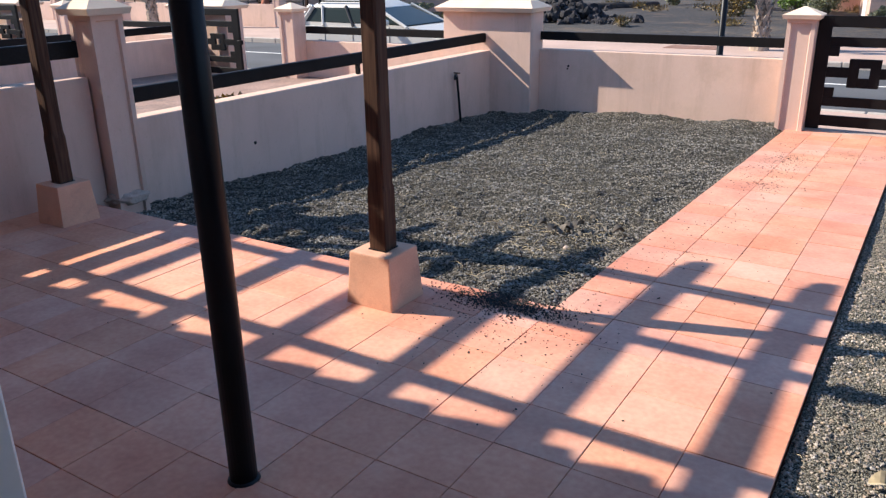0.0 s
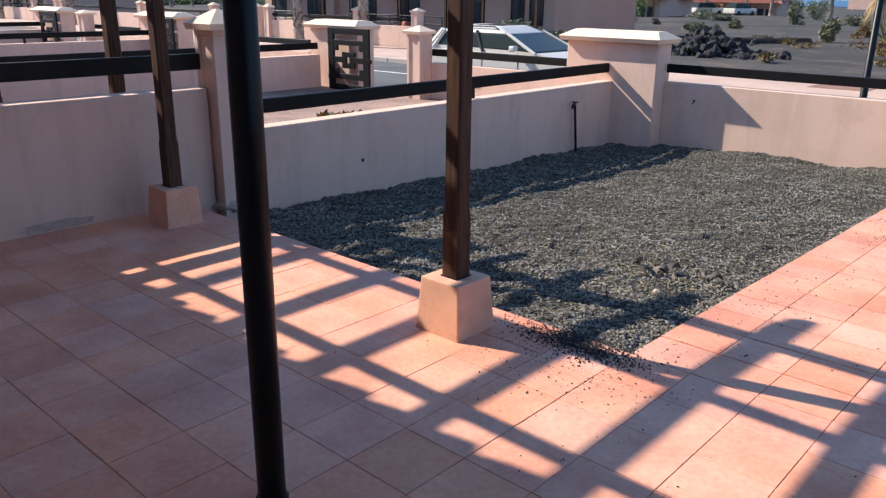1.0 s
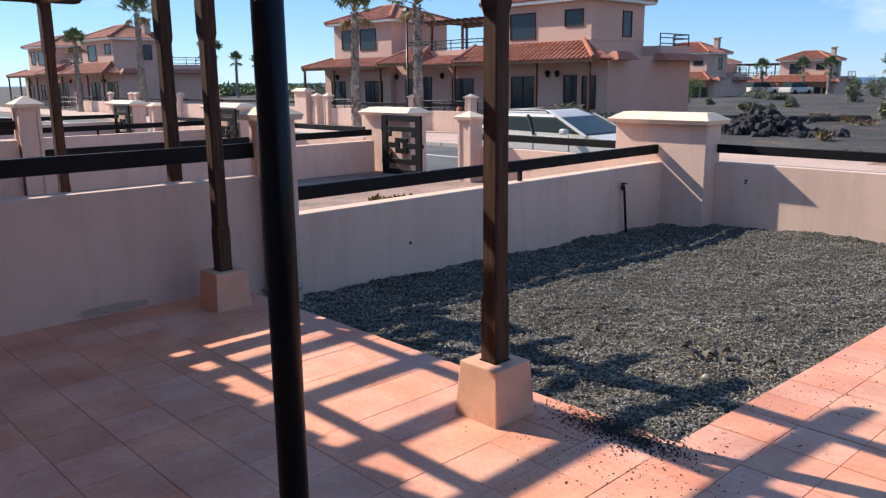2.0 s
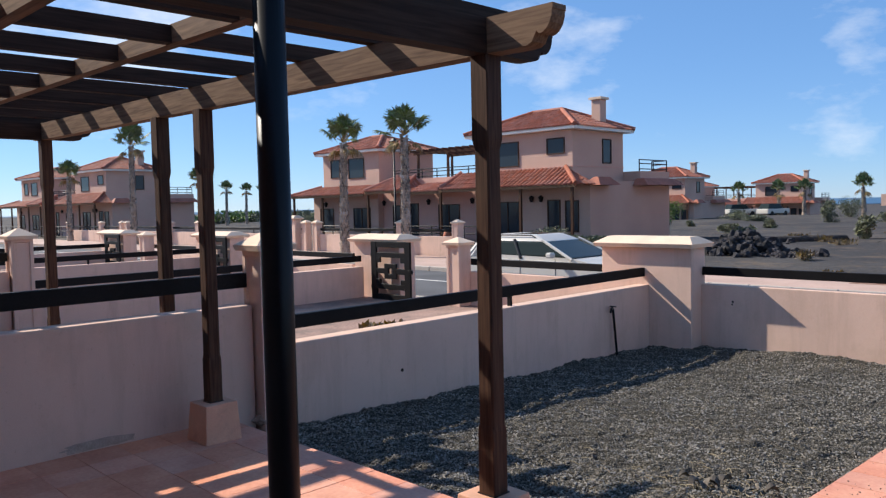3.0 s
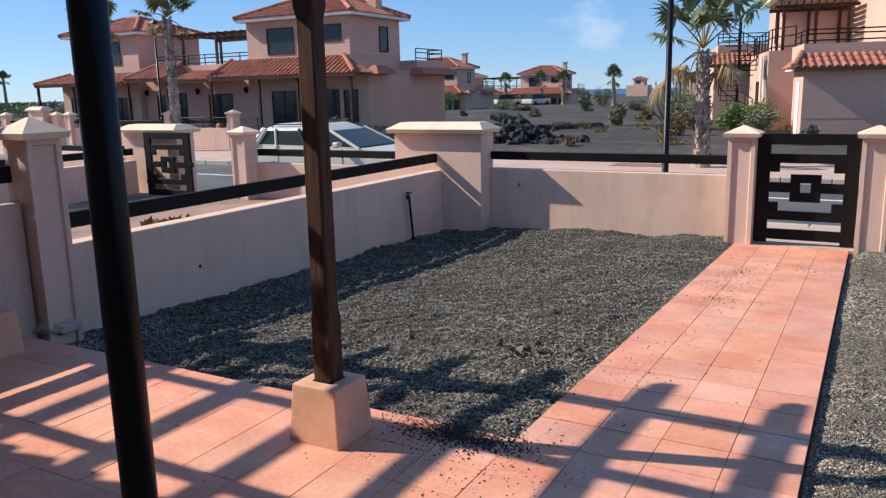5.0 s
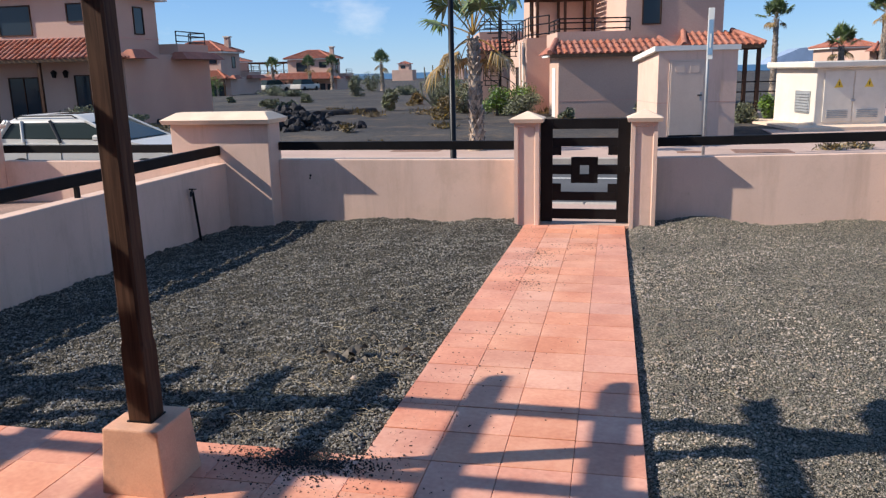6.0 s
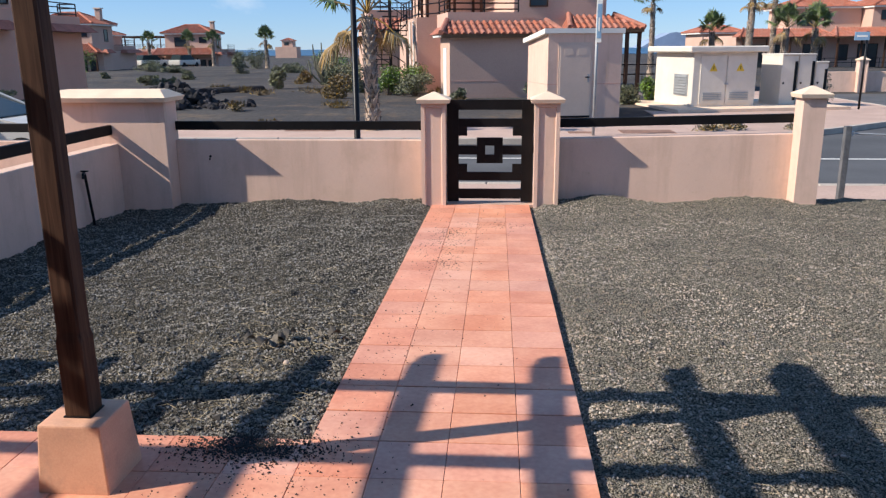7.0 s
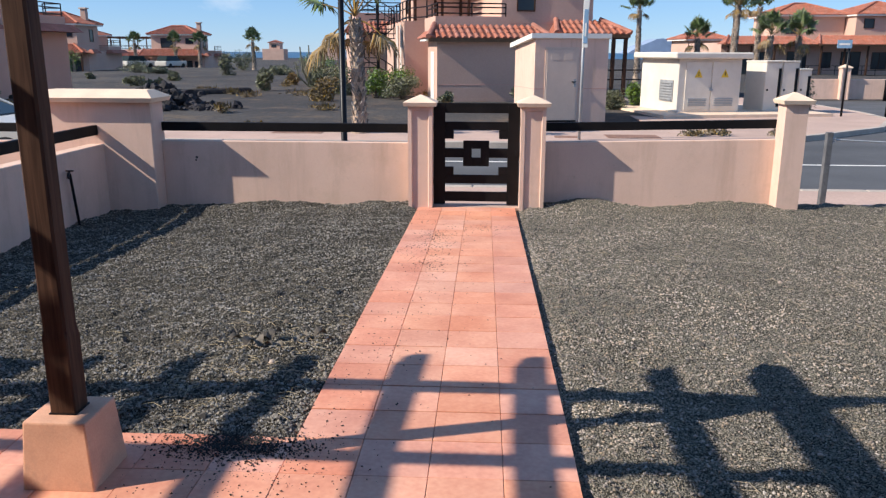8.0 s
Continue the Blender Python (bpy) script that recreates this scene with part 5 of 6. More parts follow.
GREEN_L, GREY_L, DRY_L = "bright green leafy shrub on the lapilli lot", "dusty grey-green shrub on the lapilli lot", "dry brown shrub on the lapilli lot"
for i, (x, y, r, h, m, lab) in enumerate((
        (-32.7, 59.3, 1.1, 2.2, SHRUB, GREEN_L), (-29.3, 56.4, 0.3, 0.4, SHRUB_GREY, GREY_L), (-21.7, 46.5, 0.6, 0.55, SHRUB_GREY, GREY_L), (-17.7, 40.1, 0.4, 0.7, SHRUB_GREY, GREY_L),
        (-22.3, 54.2, 0.5, 0.6, SHRUB_GREY, GREY_L), (-22.7, 66.8, 0.7, 2.2, SHRUB_GREY, GREY_L), (-26.3, 83.3, 1.2, 2.1, SHRUB_GREY, GREY_L), (-12.2, 40.7, 0.45, 1.2, SHRUB_GREY, GREY_L),
        (-18.7, 69.4, 1.2, 1.2, SHRUB_GREY, GREY_L), (-12.7, 48.6, 0.5, 0.85, SHRUB_DRY, DRY_L), (-7.5, 32.7, 0.65, 1.0, SHRUB_DRY, DRY_L), (-8.3, 38.1, 0.8, 1.55, SHRUB_GREY, GREY_L),
        (-7.4, 37.0, 0.7, 1.3, SHRUB_GREY, GREY_L), (-5.7, 35.2, 0.75, 1.4, SHRUB, GREEN_L), (-4.4, 34.4, 0.85, 1.0, SHRUB_GREY, GREY_L), (-5.0, 36.6, 0.9, 1.5, SHRUB, GREEN_L),
        (-22.3, 29.3, 1.3, 1.0, SHRUB_GREY, GREY_L), (-20.7, 29.6, 1.0, 0.7, SHRUB_GREY, GREY_L), (-14.5, 64.0, 1.6, 1.9, SHRUB_GREY, GREY_L), (-11.0, 55.0, 1.1, 1.6, SHRUB_GREY, GREY_L), (-16.6, 75.0, 1.8, 2.0, SHRUB, GREEN_L),
        (-2.4, 31.9, 0.3, 0.5, SHRUB_GREY, GREY_L), (0.6, 31.8, 0.35, 0.9, SHRUB_GREY, GREY_L), (3.9, 29.0, 0.35, 0.8, SHRUB_GREY, GREY_L), (4.9, 30.4, 0.45, 0.9, SHRUB, GREEN_L),
        (10.35, 28.9, 0.5, 1.5, SHRUB_GREY, GREY_L), (-30.0, 70.0, 1.0, 0.7, SHRUB_GREY, GREY_L), (-34.0, 75.0, 1.4, 1.2, SHRUB_GREY, GREY_L),
        (-88, 58, 2.2, 1.5, SHRUB_GREY, GREY_L), (-94, 66, 2.2, 1.7, SHRUB_GREY, GREY_L), (-82, 62, 2.0, 1.4, SHRUB_GREY, GREY_L), (-76, 60, 2.2, 1.3, SHRUB_GREY, GREY_L), (-100, 72, 2.4, 1.7, SHRUB, GREEN_L), (-70, 64, 2.0, 1.5, SHRUB, GREEN_L))):
    shrub(x, y, far_ground(x, y) - 0.02, r, h, m, 20 + i, lab, 2600 if y < 40 else 1600, False, 0.9 if y < 40 else 1.3)


for i, (x, y, r, h) in enumerate(((-112, 60, 4, 1.5), (-118, 66, 5, 1.8), (-121, 72, 4, 1.4), (-124, 80, 5, 1.7), (-128, 88, 5, 1.9), (-108, 55, 4, 1.3), (-126, 96, 5, 1.5), (-130, 76, 5, 1.9))):
    shrub(x, y, -0.45, r, h, SHRUB if i % 2 else SHRUB_GREY, 60 + i, "large green shrub far behind the villas", 1300, False, 4.5)


def candelabra(x, y, z, seed):
    rng = random.Random(seed)
    c = thing("cactus_shrub", (x, y, z), "tall grey-green candelabra succulent on the lot", "cactus")
    for i in range(22):
        a, r = rng.uniform(0, 6.28), rng.uniform(0.1, 0.9)
        h = rng.uniform(1.3, 2.4)
        part("stem", tube([(x + 0.15 * math.cos(a), y + 0.15 * math.sin(a), z - 0.05), (x + r * math.cos(a), y + r * math.sin(a), z + h * 0.45), (x + r * 1.15 * math.cos(a), y + r * 1.15 * math.sin(a), z + h)], [0.05, 0.06, 0.035], 6), SHRUB_GREY, c)
    return c


candelabra(-10.6, 45.0, far_ground(-10.6, 45.0), 4)

berm = bmesh.new()
berm_rng = random.Random(9)
berm_line = [(-22.0, 33.5), (-19.0, 34.6), (-16.5, 35.4), (-14.6, 36.6), (-13.2, 38.0), (-12.8, 39.8), (-13.6, 41.2)]
tube([(x, y, far_ground(x, y) + 0.02 + 0.05 * berm_rng.random()) for x, y in berm_line], [0.12, 0.2, 0.24, 0.22, 0.26, 0.2, 0.1], 9, berm)
solid("soil_berm", berm, LAPILLI_FAR, "low winding berm of black lapilli across the lot", "ground", "", "structure", smooth=True)

# ---------- lava rocks on the lot ----------
LAVA = mat("lava_rock", (0.034, 0.031, 0.034), 0.95, 0.3, 3, 20, 0.6, 0.03, per_object=0.3)
pile = thing("rock_pile", (-12.6, 28.4, far_ground(-12.6, 28.4)), "pile of dark jagged lava rocks on the lot", "rocks")
rock_meshes = []
for i in range(5):
    bm = bmesh.new()
    bmesh.ops.create_icosphere(bm, subdivisions=2, radius=1.0)
    for v in bm.verts:
        v.co *= 1 + 0.6 * noise.noise(v.co * 1.9 + Vector((i * 9.1, 0, 0))) + 0.55 * noise.noise(v.co * 4.3 + Vector((i * 5.1, 0, 0)))
        v.co.z *= 0.75
    me = bpy.data.meshes.new("rock")
    bm.to_mesh(me)
    bm.free()
    me.materials.append(LAVA)
    rock_meshes.append(me)
rng = random.Random(12)
for i in range(250):
    px, py = rng.gauss(0, 0.95), rng.gauss(0, 0.8)
    if i > 205:
        px, py = rng.uniform(-5.5, -1), rng.uniform(3, 8)
    hgt = max(0, 0.85 - 0.36 * (px * px + py * py)) if i <= 205 else 0.0
    x, y = -12.6 + px, 28.4 + py
    o = new("rock", rng.choice(rock_meshes))
    o.parent, o.matrix_parent_inverse = pile, world_of(pile).inverted()
    sc = rng.uniform(0.08, 0.24)
    o.matrix_basis = Matrix.Translation((x, y, far_ground(x, y) + hgt * rng.uniform(0.2, 1.0))) @ pose(0, 0, 0, rng.uniform(0, 90), rng.uniform(0, 90), rng.uniform(0, 360)) @ Matrix.Diagonal((sc, sc, sc, 1))

# ---------- sea and far hill ----------
SEA = mat("sea", (0.03, 0.09, 0.16), 0.4, 0.1, 0.01, 0.1, 0.0)
HAZE = mat("hazy_hill", (0.24, 0.31, 0.43), 1.0, 0.1, 0.005, 0.05, 0.0)
solid("sea", box(-3000, 3000, 420, 4000, -1.95, -1.70), SEA, "dark blue sea at the horizon", "sea", "", "structure")
hill = bmesh.new()
prof = [(500, -5), (545, 22), (580, 36), (610, 49), (630, 51), (650, 46), (690, 32), (740, 16), (800, -5)]
extrude_profile(prof, 'y', 2900, 3100, hill)
solid("far_hill", hill, HAZE, "hazy blue hill far behind the houses", "hill", "", "structure")


# ---------- parked car ----------
CARPAINT = mat("silver_white_car_paint", (0.56, 0.53, 0.48), 0.3, 0.04, 2, 40, 0.0, spec=0.45)
TYRE = mat("tyre_rubber", (0.015, 0.015, 0.016), 0.85, 0.2, 8, 60, 0.1, 0.002)
CARGLASS = mat_glass("car_glass", (0.025, 0.034, 0.032))
CARGLASS.node_tree.nodes["Principled BSDF"].inputs["Specular IOR Level"].default_value = 0.14
TRIM = mat("dark_trim", (0.02, 0.02, 0.022), 0.6, 0.1, 8, 60, 0.0)
LAMPRED = mat("tail_lamp", (0.35, 0.02, 0.02), 0.2, 0.05, 8, 60, 0.0)


def hexa(bottom, top, bm=None, bevel=0.0, segments=3):
    """bottom, top: (x0, x1, y0, y1, z)"""
    bm = bm or bmesh.new()
    vs = []
    for x0, x1, y0, y1, z in (bottom, top):
        vs += [bm.verts.new(p) for p in ((x0, y0, z), (x1, y0, z), (x1, y1, z), (x0, y1, z))]
    fs = [bm.faces.new([vs[i] for i in f]) for f in ((3, 2, 1, 0), (4, 5, 6, 7), (0, 1, 5, 4), (1, 2, 6, 5), (2, 3, 7, 6), (3, 0, 4, 7))]
    if bevel:
        bmesh.ops.bevel(bm, geom=list({e for f in fs for e in f.edges}), offset=bevel, segments=segments, affect='EDGES', profile=0.5)
    return bm


def parked_car(x0, y0, z):
    """An estate car that points to +x; its rear at x0, its near side at y0."""
    L, W = 4.45, 1.78
    y1 = y0 + W
    c = thing("car", (x0 + L / 2, y0 + W / 2, z), "silver-white estate car parked at the kerb", "car")
    prof = [(x0 + 0.06, z + 0.30), (x0, z + 0.52), (x0 + 0.05, z + 0.97), (x0 + 0.25, z + 1.02), (x0 + 2.9, z + 0.98), (x0 + 3.25, z + 0.95), (x0 + 4.05, z + 0.80), (x0 + 4.36, z + 0.66), (x0 + L, z + 0.48), (x0 + L - 0.04, z + 0.28), (x0 + 3.9, z + 0.22), (x0 + 0.5, z + 0.22)]
    body = extrude_profile(prof, 'y', y0, y1)
    bmesh.ops.bevel(body, geom=[e for e in body.edges if abs(e.verts[0].co.y - e.verts[1].co.y) < 0.01], offset=0.085, segments=4, affect='EDGES')
    part("body", body, CARPAINT, c)
    gb = (x0 + 0.10, x0 + 3.16, y0 + 0.07, y1 - 0.07, z + 0.97)
    gt = (x0 + 0.44, x0 + 2.26, y0 + 0.20, y1 - 0.20, z + 1.34)
    part("glazing", hexa(gb, gt, bevel=0.06, segments=3), CARGLASS, c, "dark car windows")
    top = part("roof", hexa((x0 + 0.30, x0 + 2.36, y0 + 0.165, y1 - 0.165, z + 1.31), (x0 + 0.62, x0 + 1.95, y0 + 0.36, y1 - 0.36, z + 1.475), bevel=0.07, segments=4), CARPAINT, c, smooth=True)
    part("sunroof", box(x0 + 1.15, x0 + 1.85, y0 + 0.52, y1 - 0.52, z + 1.47, z + 1.482, 0.004), CARGLASS, top, "dark glass sunroof")
    def mixp(f, top_f, side):
        yb, yt = (gb[2] - 0.008, gt[2] - 0.008) if side == 0 else (gb[3] + 0.008, gt[3] + 0.008)
        return (gb[0] + (gb[1] - gb[0]) * f, yb, gb[4] - 0.03), (gt[0] + (gt[1] - gt[0]) * top_f, yt, gt[4] + 0.02)
    for side in (0, 1):
        for f, tf, r in ((0.0, 0.0, 0.07), (0.035, 0.03, 0.06), (0.25, 0.18, 0.035), (0.53, 0.55, 0.034), (1.0, 1.0, 0.036)):
            a, b = mixp(f, tf, side)
            part("pillar", tube([a, b], r, 6), TRIM if r == 0.034 else CARPAINT, c)
        yy = y0 + 0.26 if side == 0 else y1 - 0.26
        part("roof_rail", tube([(x0 + 0.6, yy, z + 1.41), (x0 + 0.7, yy, z + 1.46), (x0 + 1.9, yy, z + 1.46), (x0 + 2.0, yy, z + 1.41)], 0.016, 6), TRIM, c)
        my = y0 - 0.10 if side == 0 else y1 + 0.10
        part("mirror", box(x0 + 2.62, x0 + 2.78, my - 0.09, my + 0.09, z + 0.98, z + 1.10, 0.03), CARPAINT, c)
        sy = y0 - 0.004 if side == 0 else y1 + 0.004
        for hx in (1.15, 2.2):
            part("door_handle", box(x0 + hx, x0 + hx + 0.18, sy - 0.012, sy + 0.012, z + 0.82, z + 0.86, 0.006), TRIM, c)
        for gx in (0.95, 1.75, 2.75):
            part("door_seam", box(x0 + gx, x0 + gx + 0.012, sy - 0.003, sy + 0.003, z + 0.35, z + 0.96), TRIM, c)
        part("tail_lamp", box(x0 - 0.01, x0 + 0.10, sy - 0.01 if side == 0 else sy - 0.2, sy + 0.2 if side == 0 else sy + 0.01, z + 0.75, z + 1.0, 0.02), LAMPRED, c)
        part("headlight", box(x0 + 4.18, x0 + 4.38, sy if side == 0 else sy - 0.35, sy + 0.35 if side == 0 else sy, z + 0.56, z + 0.70, 0.03), GLASS, c)
        for wx in (0.82, 3.62):
            wy = y0 + 0.11 if side == 0 else y1 - 0.11
            w = part("wheel", tube([(x0 + wx, wy - 0.12, z + 0.32), (x0 + wx, wy + 0.12, z + 0.32)], 0.32, 24), TYRE, c)
            part("rim", tube([(x0 + wx, wy - 0.128, z + 0.32), (x0 + wx, wy + 0.128, z + 0.32)], 0.20, 16), GREY, w)
    part("bumper", box(x0 - 0.05, x0 + 0.10, y0 + 0.1, y1 - 0.1, z + 0.34, z + 0.55, 0.04), TRIM, c)
    return c


parked_car(-13.15, 13.95, ROAD_Z - 0.0)
for k, (x, y) in enumerate(((-43.0, 96.5), (-38.8, 97.0), (-49.0, 96.0))):
    v = thing("car", (x, y, -0.4), "small white car parked before far villas", "car")
    part("body", box(x - 2.1, x + 2.1, y, y + 1.7, -0.15, 0.45, 0.12, segments=2), CARPAINT, v)
    part("cabin", hexa((x - 1.9, x + 1.0, y + 0.1, y + 1.6, 0.44), (x - 1.5, x + 0.5, y + 0.25, y + 1.45, 1.05), bevel=0.05), CARGLASS, v)
    for wx in (-1.3, 1.3):
        part("wheel", tube([(x + wx, y - 0.02, -0.12), (x + wx, y + 0.2, -0.12)], 0.3, 12), TYRE, v)
    turned(v, x, y, 62.0 + 14 * k)


# ---------- neighbouring gardens ----------
solid("neighbour_yard", box(-60, W0, -6, 9.9, -0.5, -0.06), YARD, "dusty pink paved yard with soil patches beyond the wall", "ground", "", "structure")


def neighbour(xw, pillar, gate_x, n):
    """A dividing wall at xw, the wide pillar before it and the gate between."""
    wall_run("wall_neighbour_%d" % (2 * n), xw - 0.18, xw, -3.2, 3.44, -0.5, HIGH, "peach stucco wall between neighbouring patios")
    wall_run("wall_neighbour_%d" % (2 * n + 1), xw - 0.18, xw, 3.74, FACE_Y, -0.6, LOW, "low peach stucco wall between neighbouring gardens")
    panel_pillar("gate_pillar", xw - 0.02, 3.58, 0.14, -0.4, 1.33, 1.48, "peach stucco wall pillar with recessed panel and cream cap", "se")
    wide_pillar("corner_pillar", pillar[0], pillar[1], FACE_Y + 0.1, FACE_Y + 0.5, -0.6, 1.0, 1.145, "wide peach stucco corner pillar with cream capstone")
    rail("fence_rail", xw - 0.12, xw - 0.06, -3.2, 3.44, 1.03, 1.15, [(xw - 0.09, 0.4)], "black painted timber rail above a patio wall", HIGH)
    rail("fence_rail", xw - 0.12, xw - 0.06, 3.74, FACE_Y, 0.62, 0.735, [(xw - 0.09, 6.8)], "black painted timber rail above a low wall", LOW)
    panel_pillar("gate_pillar", gate_x, FACE_Y + 0.148, 0.148, -0.6, 0.985, 1.12, "peach stucco gate pillar with recessed panel and pyramid cap", "sw")
    wall_run("wall_neighbour_front_%d" % n, gate_x + 0.15, gate_x + 3.0, BACK_Y, BACK_Y + 0.14, -0.8, LOW, "low peach stucco front wall of the neighbouring garden")
    rail("fence_rail", gate_x + 0.15, gate_x + 3.0, BACK_Y + 0.02, BACK_Y + 0.08, 0.635, 0.745, [], "black painted timber rail above a front wall", LOW)


neighbour(-11.7, (-12.1, -10.78), -9.3, 1)
garden_gate("garden_gate", -11.4, 9.58, -0.10, 1.08, 1.12, "open black lattice gate swung back against a pillar")
neighbour(-17.9, (-18.6, -16.9), -15.4, 2)
garden_gate("garden_gate", -17.9, 9.58, -0.10, 1.08, 1.12, "open black lattice gate swung back against a pillar")
neighbour(-24.1, (-24.8, -23.1), -21.6, 3)
garden_gate("garden_gate", -24.1, 9.58, -0.10, 1.08, 1.12, "open black lattice gate swung back against a pillar")
for x in (-5.84, -8.42):
    plinth(x, FRONT_Y, "tapered terracotta plaster plinth on the neighbouring patio")
    post_mesh(x, FRONT_Y, 0.286, BEAM0 + 0.005, perg)
timber("side_beam", 'y', 1.0, FRONT_Y - 0.048, -8.42, 0.052, BEAM0, BEAM1 - 0.002, WOOD_Y_SHADED, perg)
timber("beam_end", 'y', FRONT_Y + 0.048, 3.36, -8.42, 0.05, BEAM0 + 0.004, BEAM1 - 0.004, WOOD_Y_SHADED, perg, False, True)
# the timbers rise a little towards the neighbour's end
for ob in perg.children:
    for v in ob.data.vertices:
        if v.co.z > 2.2:
            v.co.z += 0.02 + 0.010 * (-2.5 - v.co.x)

# garden walls across the street, before the villas
for n, (x0, x1) in enumerate(((-31.0, -21.8), (-42.0, -32.2), (-53.0, -43.2), (-64.0, -54.2))):
    wall_run("wall_street_%d" % n, x0, x1, 22.5, 22.68, -0.8, 0.42, "pink stucco garden wall across the street")
    rail("fence_rail", x0, x1, 22.56, 22.62, 0.6, 0.72, [((x0 + x1) / 2, 22.59)], "black rail above a garden wall across the street", 0.42)
    for x in (x0 - 0.15, (x0 + x1) / 2 + 1.4, x1 + 0.15):
        panel_pillar("gate_pillar", x, 22.5, 0.17, -0.6, 0.95, 1.12, "pink stucco garden pillar with cream cap across the street", "s")
wide_pillar("meter_pillar", -33.6, -32.6, 22.2, 22.6, -0.6, 1.15, 1.35, "cream stucco meter pillar with small panels across the street")
# garden wall past the side street
wall_run("wall_side_street", 13.0, 36.0, 39.0, 39.18, -0.8, 0.45, "pink stucco garden wall past the side street")
for x in (13.0, 16.2, 21.0, 26.0, 31.0):
    panel_pillar("gate_pillar", x, 38.95, 0.2, -0.7, 0.95, 1.15, "pink stucco garden pillar past the side street", "s")
pot = bmesh.new()
tube([(-29.6, 29.9, -0.42 + z) for z in (0.0, 0.1, 0.35, 0.6, 0.75)], [0.14, 0.20, 0.27, 0.2, 0.16], 14, pot)
solid("clay_pot", pot, ROOF, "red clay jar standing on the villa porch", "pot", smooth=True)


# ---------- small things in the garden ----------
tap = thing("standpipe", (-5.49, 8.66, -0.30), "dark metal garden tap on a thin pipe beside the wall", "tap")
part("pipe", tube([(-5.475, 8.71, -0.35), (-5.50, 8.66, 0.285)], 0.016, 8), BLACK, tap)
part("spout", tube([(-5.50, 8.66, 0.285), (-5.495, 8.63, 0.31), (-5.47, 8.57, 0.305), (-5.46, 8.54, 0.265)], [0.016, 0.02, 0.016, 0.014], 8), BLACK, tap)
part("tap_handle", box(-5.53, -5.44, 8.625, 8.645, 0.327, 0.341, 0.003), BLACK, tap)
solid("wall_hole", tube([(-5.552, 5.09, 0.095), (-5.546, 5.09, 0.095)], 0.017, 10), BLACK, "small dark hole drilled in the wall", "hole")
solid("wall_hole", tube([(-4.49, BACK_Y + 0.002, 0.335), (-4.49, BACK_Y - 0.004, 0.335)], 0.016, 8), BLACK, "small dark hole drilled in the wall", "hole")
solid("wall_hole", tube([(-4.50, BACK_Y + 0.002, 0.30), (-4.50, BACK_Y - 0.004, 0.30)], 0.012, 8), BLACK, "small dark hole drilled in the wall", "hole")


def stones(name, spots, label, material, lo, hi, seed):
    """Many rough little stones, joined as loose stuff."""
    rng = random.Random(seed)
    dirs = np.array([(1, 0, 0), (-1, 0, 0), (0, 1, 0), (0, -1, 0), (0, 0, 1), (0, 0, -1)], float)
    faces = [(0, 2, 4), (2, 1, 4), (1, 3, 4), (3, 0, 4), (2, 0, 5), (1, 2, 5), (3, 1, 5), (0, 3, 5)]
    vs, fs = [], []
    for x, y, z in spots:
        s = lo + (hi - lo) * rng.random() ** 2.5
        rot = np.array(Euler((rng.uniform(0, 3), rng.uniform(0, 3), rng.uniform(0, 6))).to_matrix())
        q = (dirs * (s * np.array([[rng.uniform(0.6, 1.3)] for _ in range(6)]))) @ rot.T
        k = len(vs)
        vs += [(x + a, y + b, z + c * 0.8 + s * 0.25) for a, b, c in q]
        fs += [tuple(k + i for i in f) for f in faces]
    me = bpy.data.meshes.new(name)
    me.from_pydata(vs, [], fs)
    me.materials.append(material)
    return tagged(new(name, me), label, "gravel", "", "stuff")


rng = random.Random(77)
spots = []
while len(spots) < 105000:
    x, y = rng.uniform(WALL_X, PATH_L - 0.01), PATIO_Y + 0.02 + (BACK_Y - PATIO_Y) * rng.random() ** 1.6
    spots.append((x, y, bed_left(x, y)))
stones("loose_gravel", spots, "loose black lapilli stones on the bed", PEBBLE, 0.0035, 0.0125, 1)
spots = []
while len(spots) < 105000:
    x, y = PATH_R + 0.01 + 5.5 * rng.random() ** 1.3, 1.5 + (BACK_Y - 1.5) * rng.random() ** 1.4
    spots.append((x, y, bed_right(x, y)))
stones("loose_gravel", spots, "loose grey lapilli stones on the bed", PEBBLE_PALE, 0.003, 0.0105, 2)
spots = []
for cx, cy, sx, sy, n in ((-1.85, 3.02, 0.22, 0.13, 420), (-1.75, 2.75, 0.25, 0.18, 150), (-1.55, 3.35, 0.10, 0.25, 90), (-1.45, 4.3, 0.12, 0.6, 160), (-1.3, 5.2, 0.2, 0.9, 110), (-1.35, 7.3, 0.15, 0.35, 420), (-1.3, 7.9, 0.1, 0.12, 260), (-0.75, 8.3, 0.2, 0.1, 160), (-1.3, 6.6, 0.1, 0.15, 220), (-1.2, 6.4, 0.25, 1.0, 90), (-1.0, 8.6, 0.35, 0.5, 110), (-1.55, 8.9, 0.1, 0.5, 60), (-2.0, 1.9, 1.2, 0.5, 22), (-1.0, 3.6, 0.4, 0.9, 60)):
    for _ in range(n):
        x, y = rng.gauss(cx, sx), rng.gauss(cy, sy)
        if (y < PATIO_Y and -5.3 < x < PATH_R and not (abs(x - POST_R) < 0.15 and abs(y - FRONT_Y) < 0.15)) or (PATH_L < x < PATH_R and PATIO_Y <= y < 9.6):
            spots.append((x, y, path_z(y) + 0.006))
stones("gravel_crumbs", spots, "dark lapilli crumbs scattered on the terracotta tiles", PEBBLE_DARK, 0.002, 0.0068, 3)
spots = [(rng.gauss(-1.90, 0.16), rng.gauss(3.17, 0.06), 0.007) for _ in range(2600)]
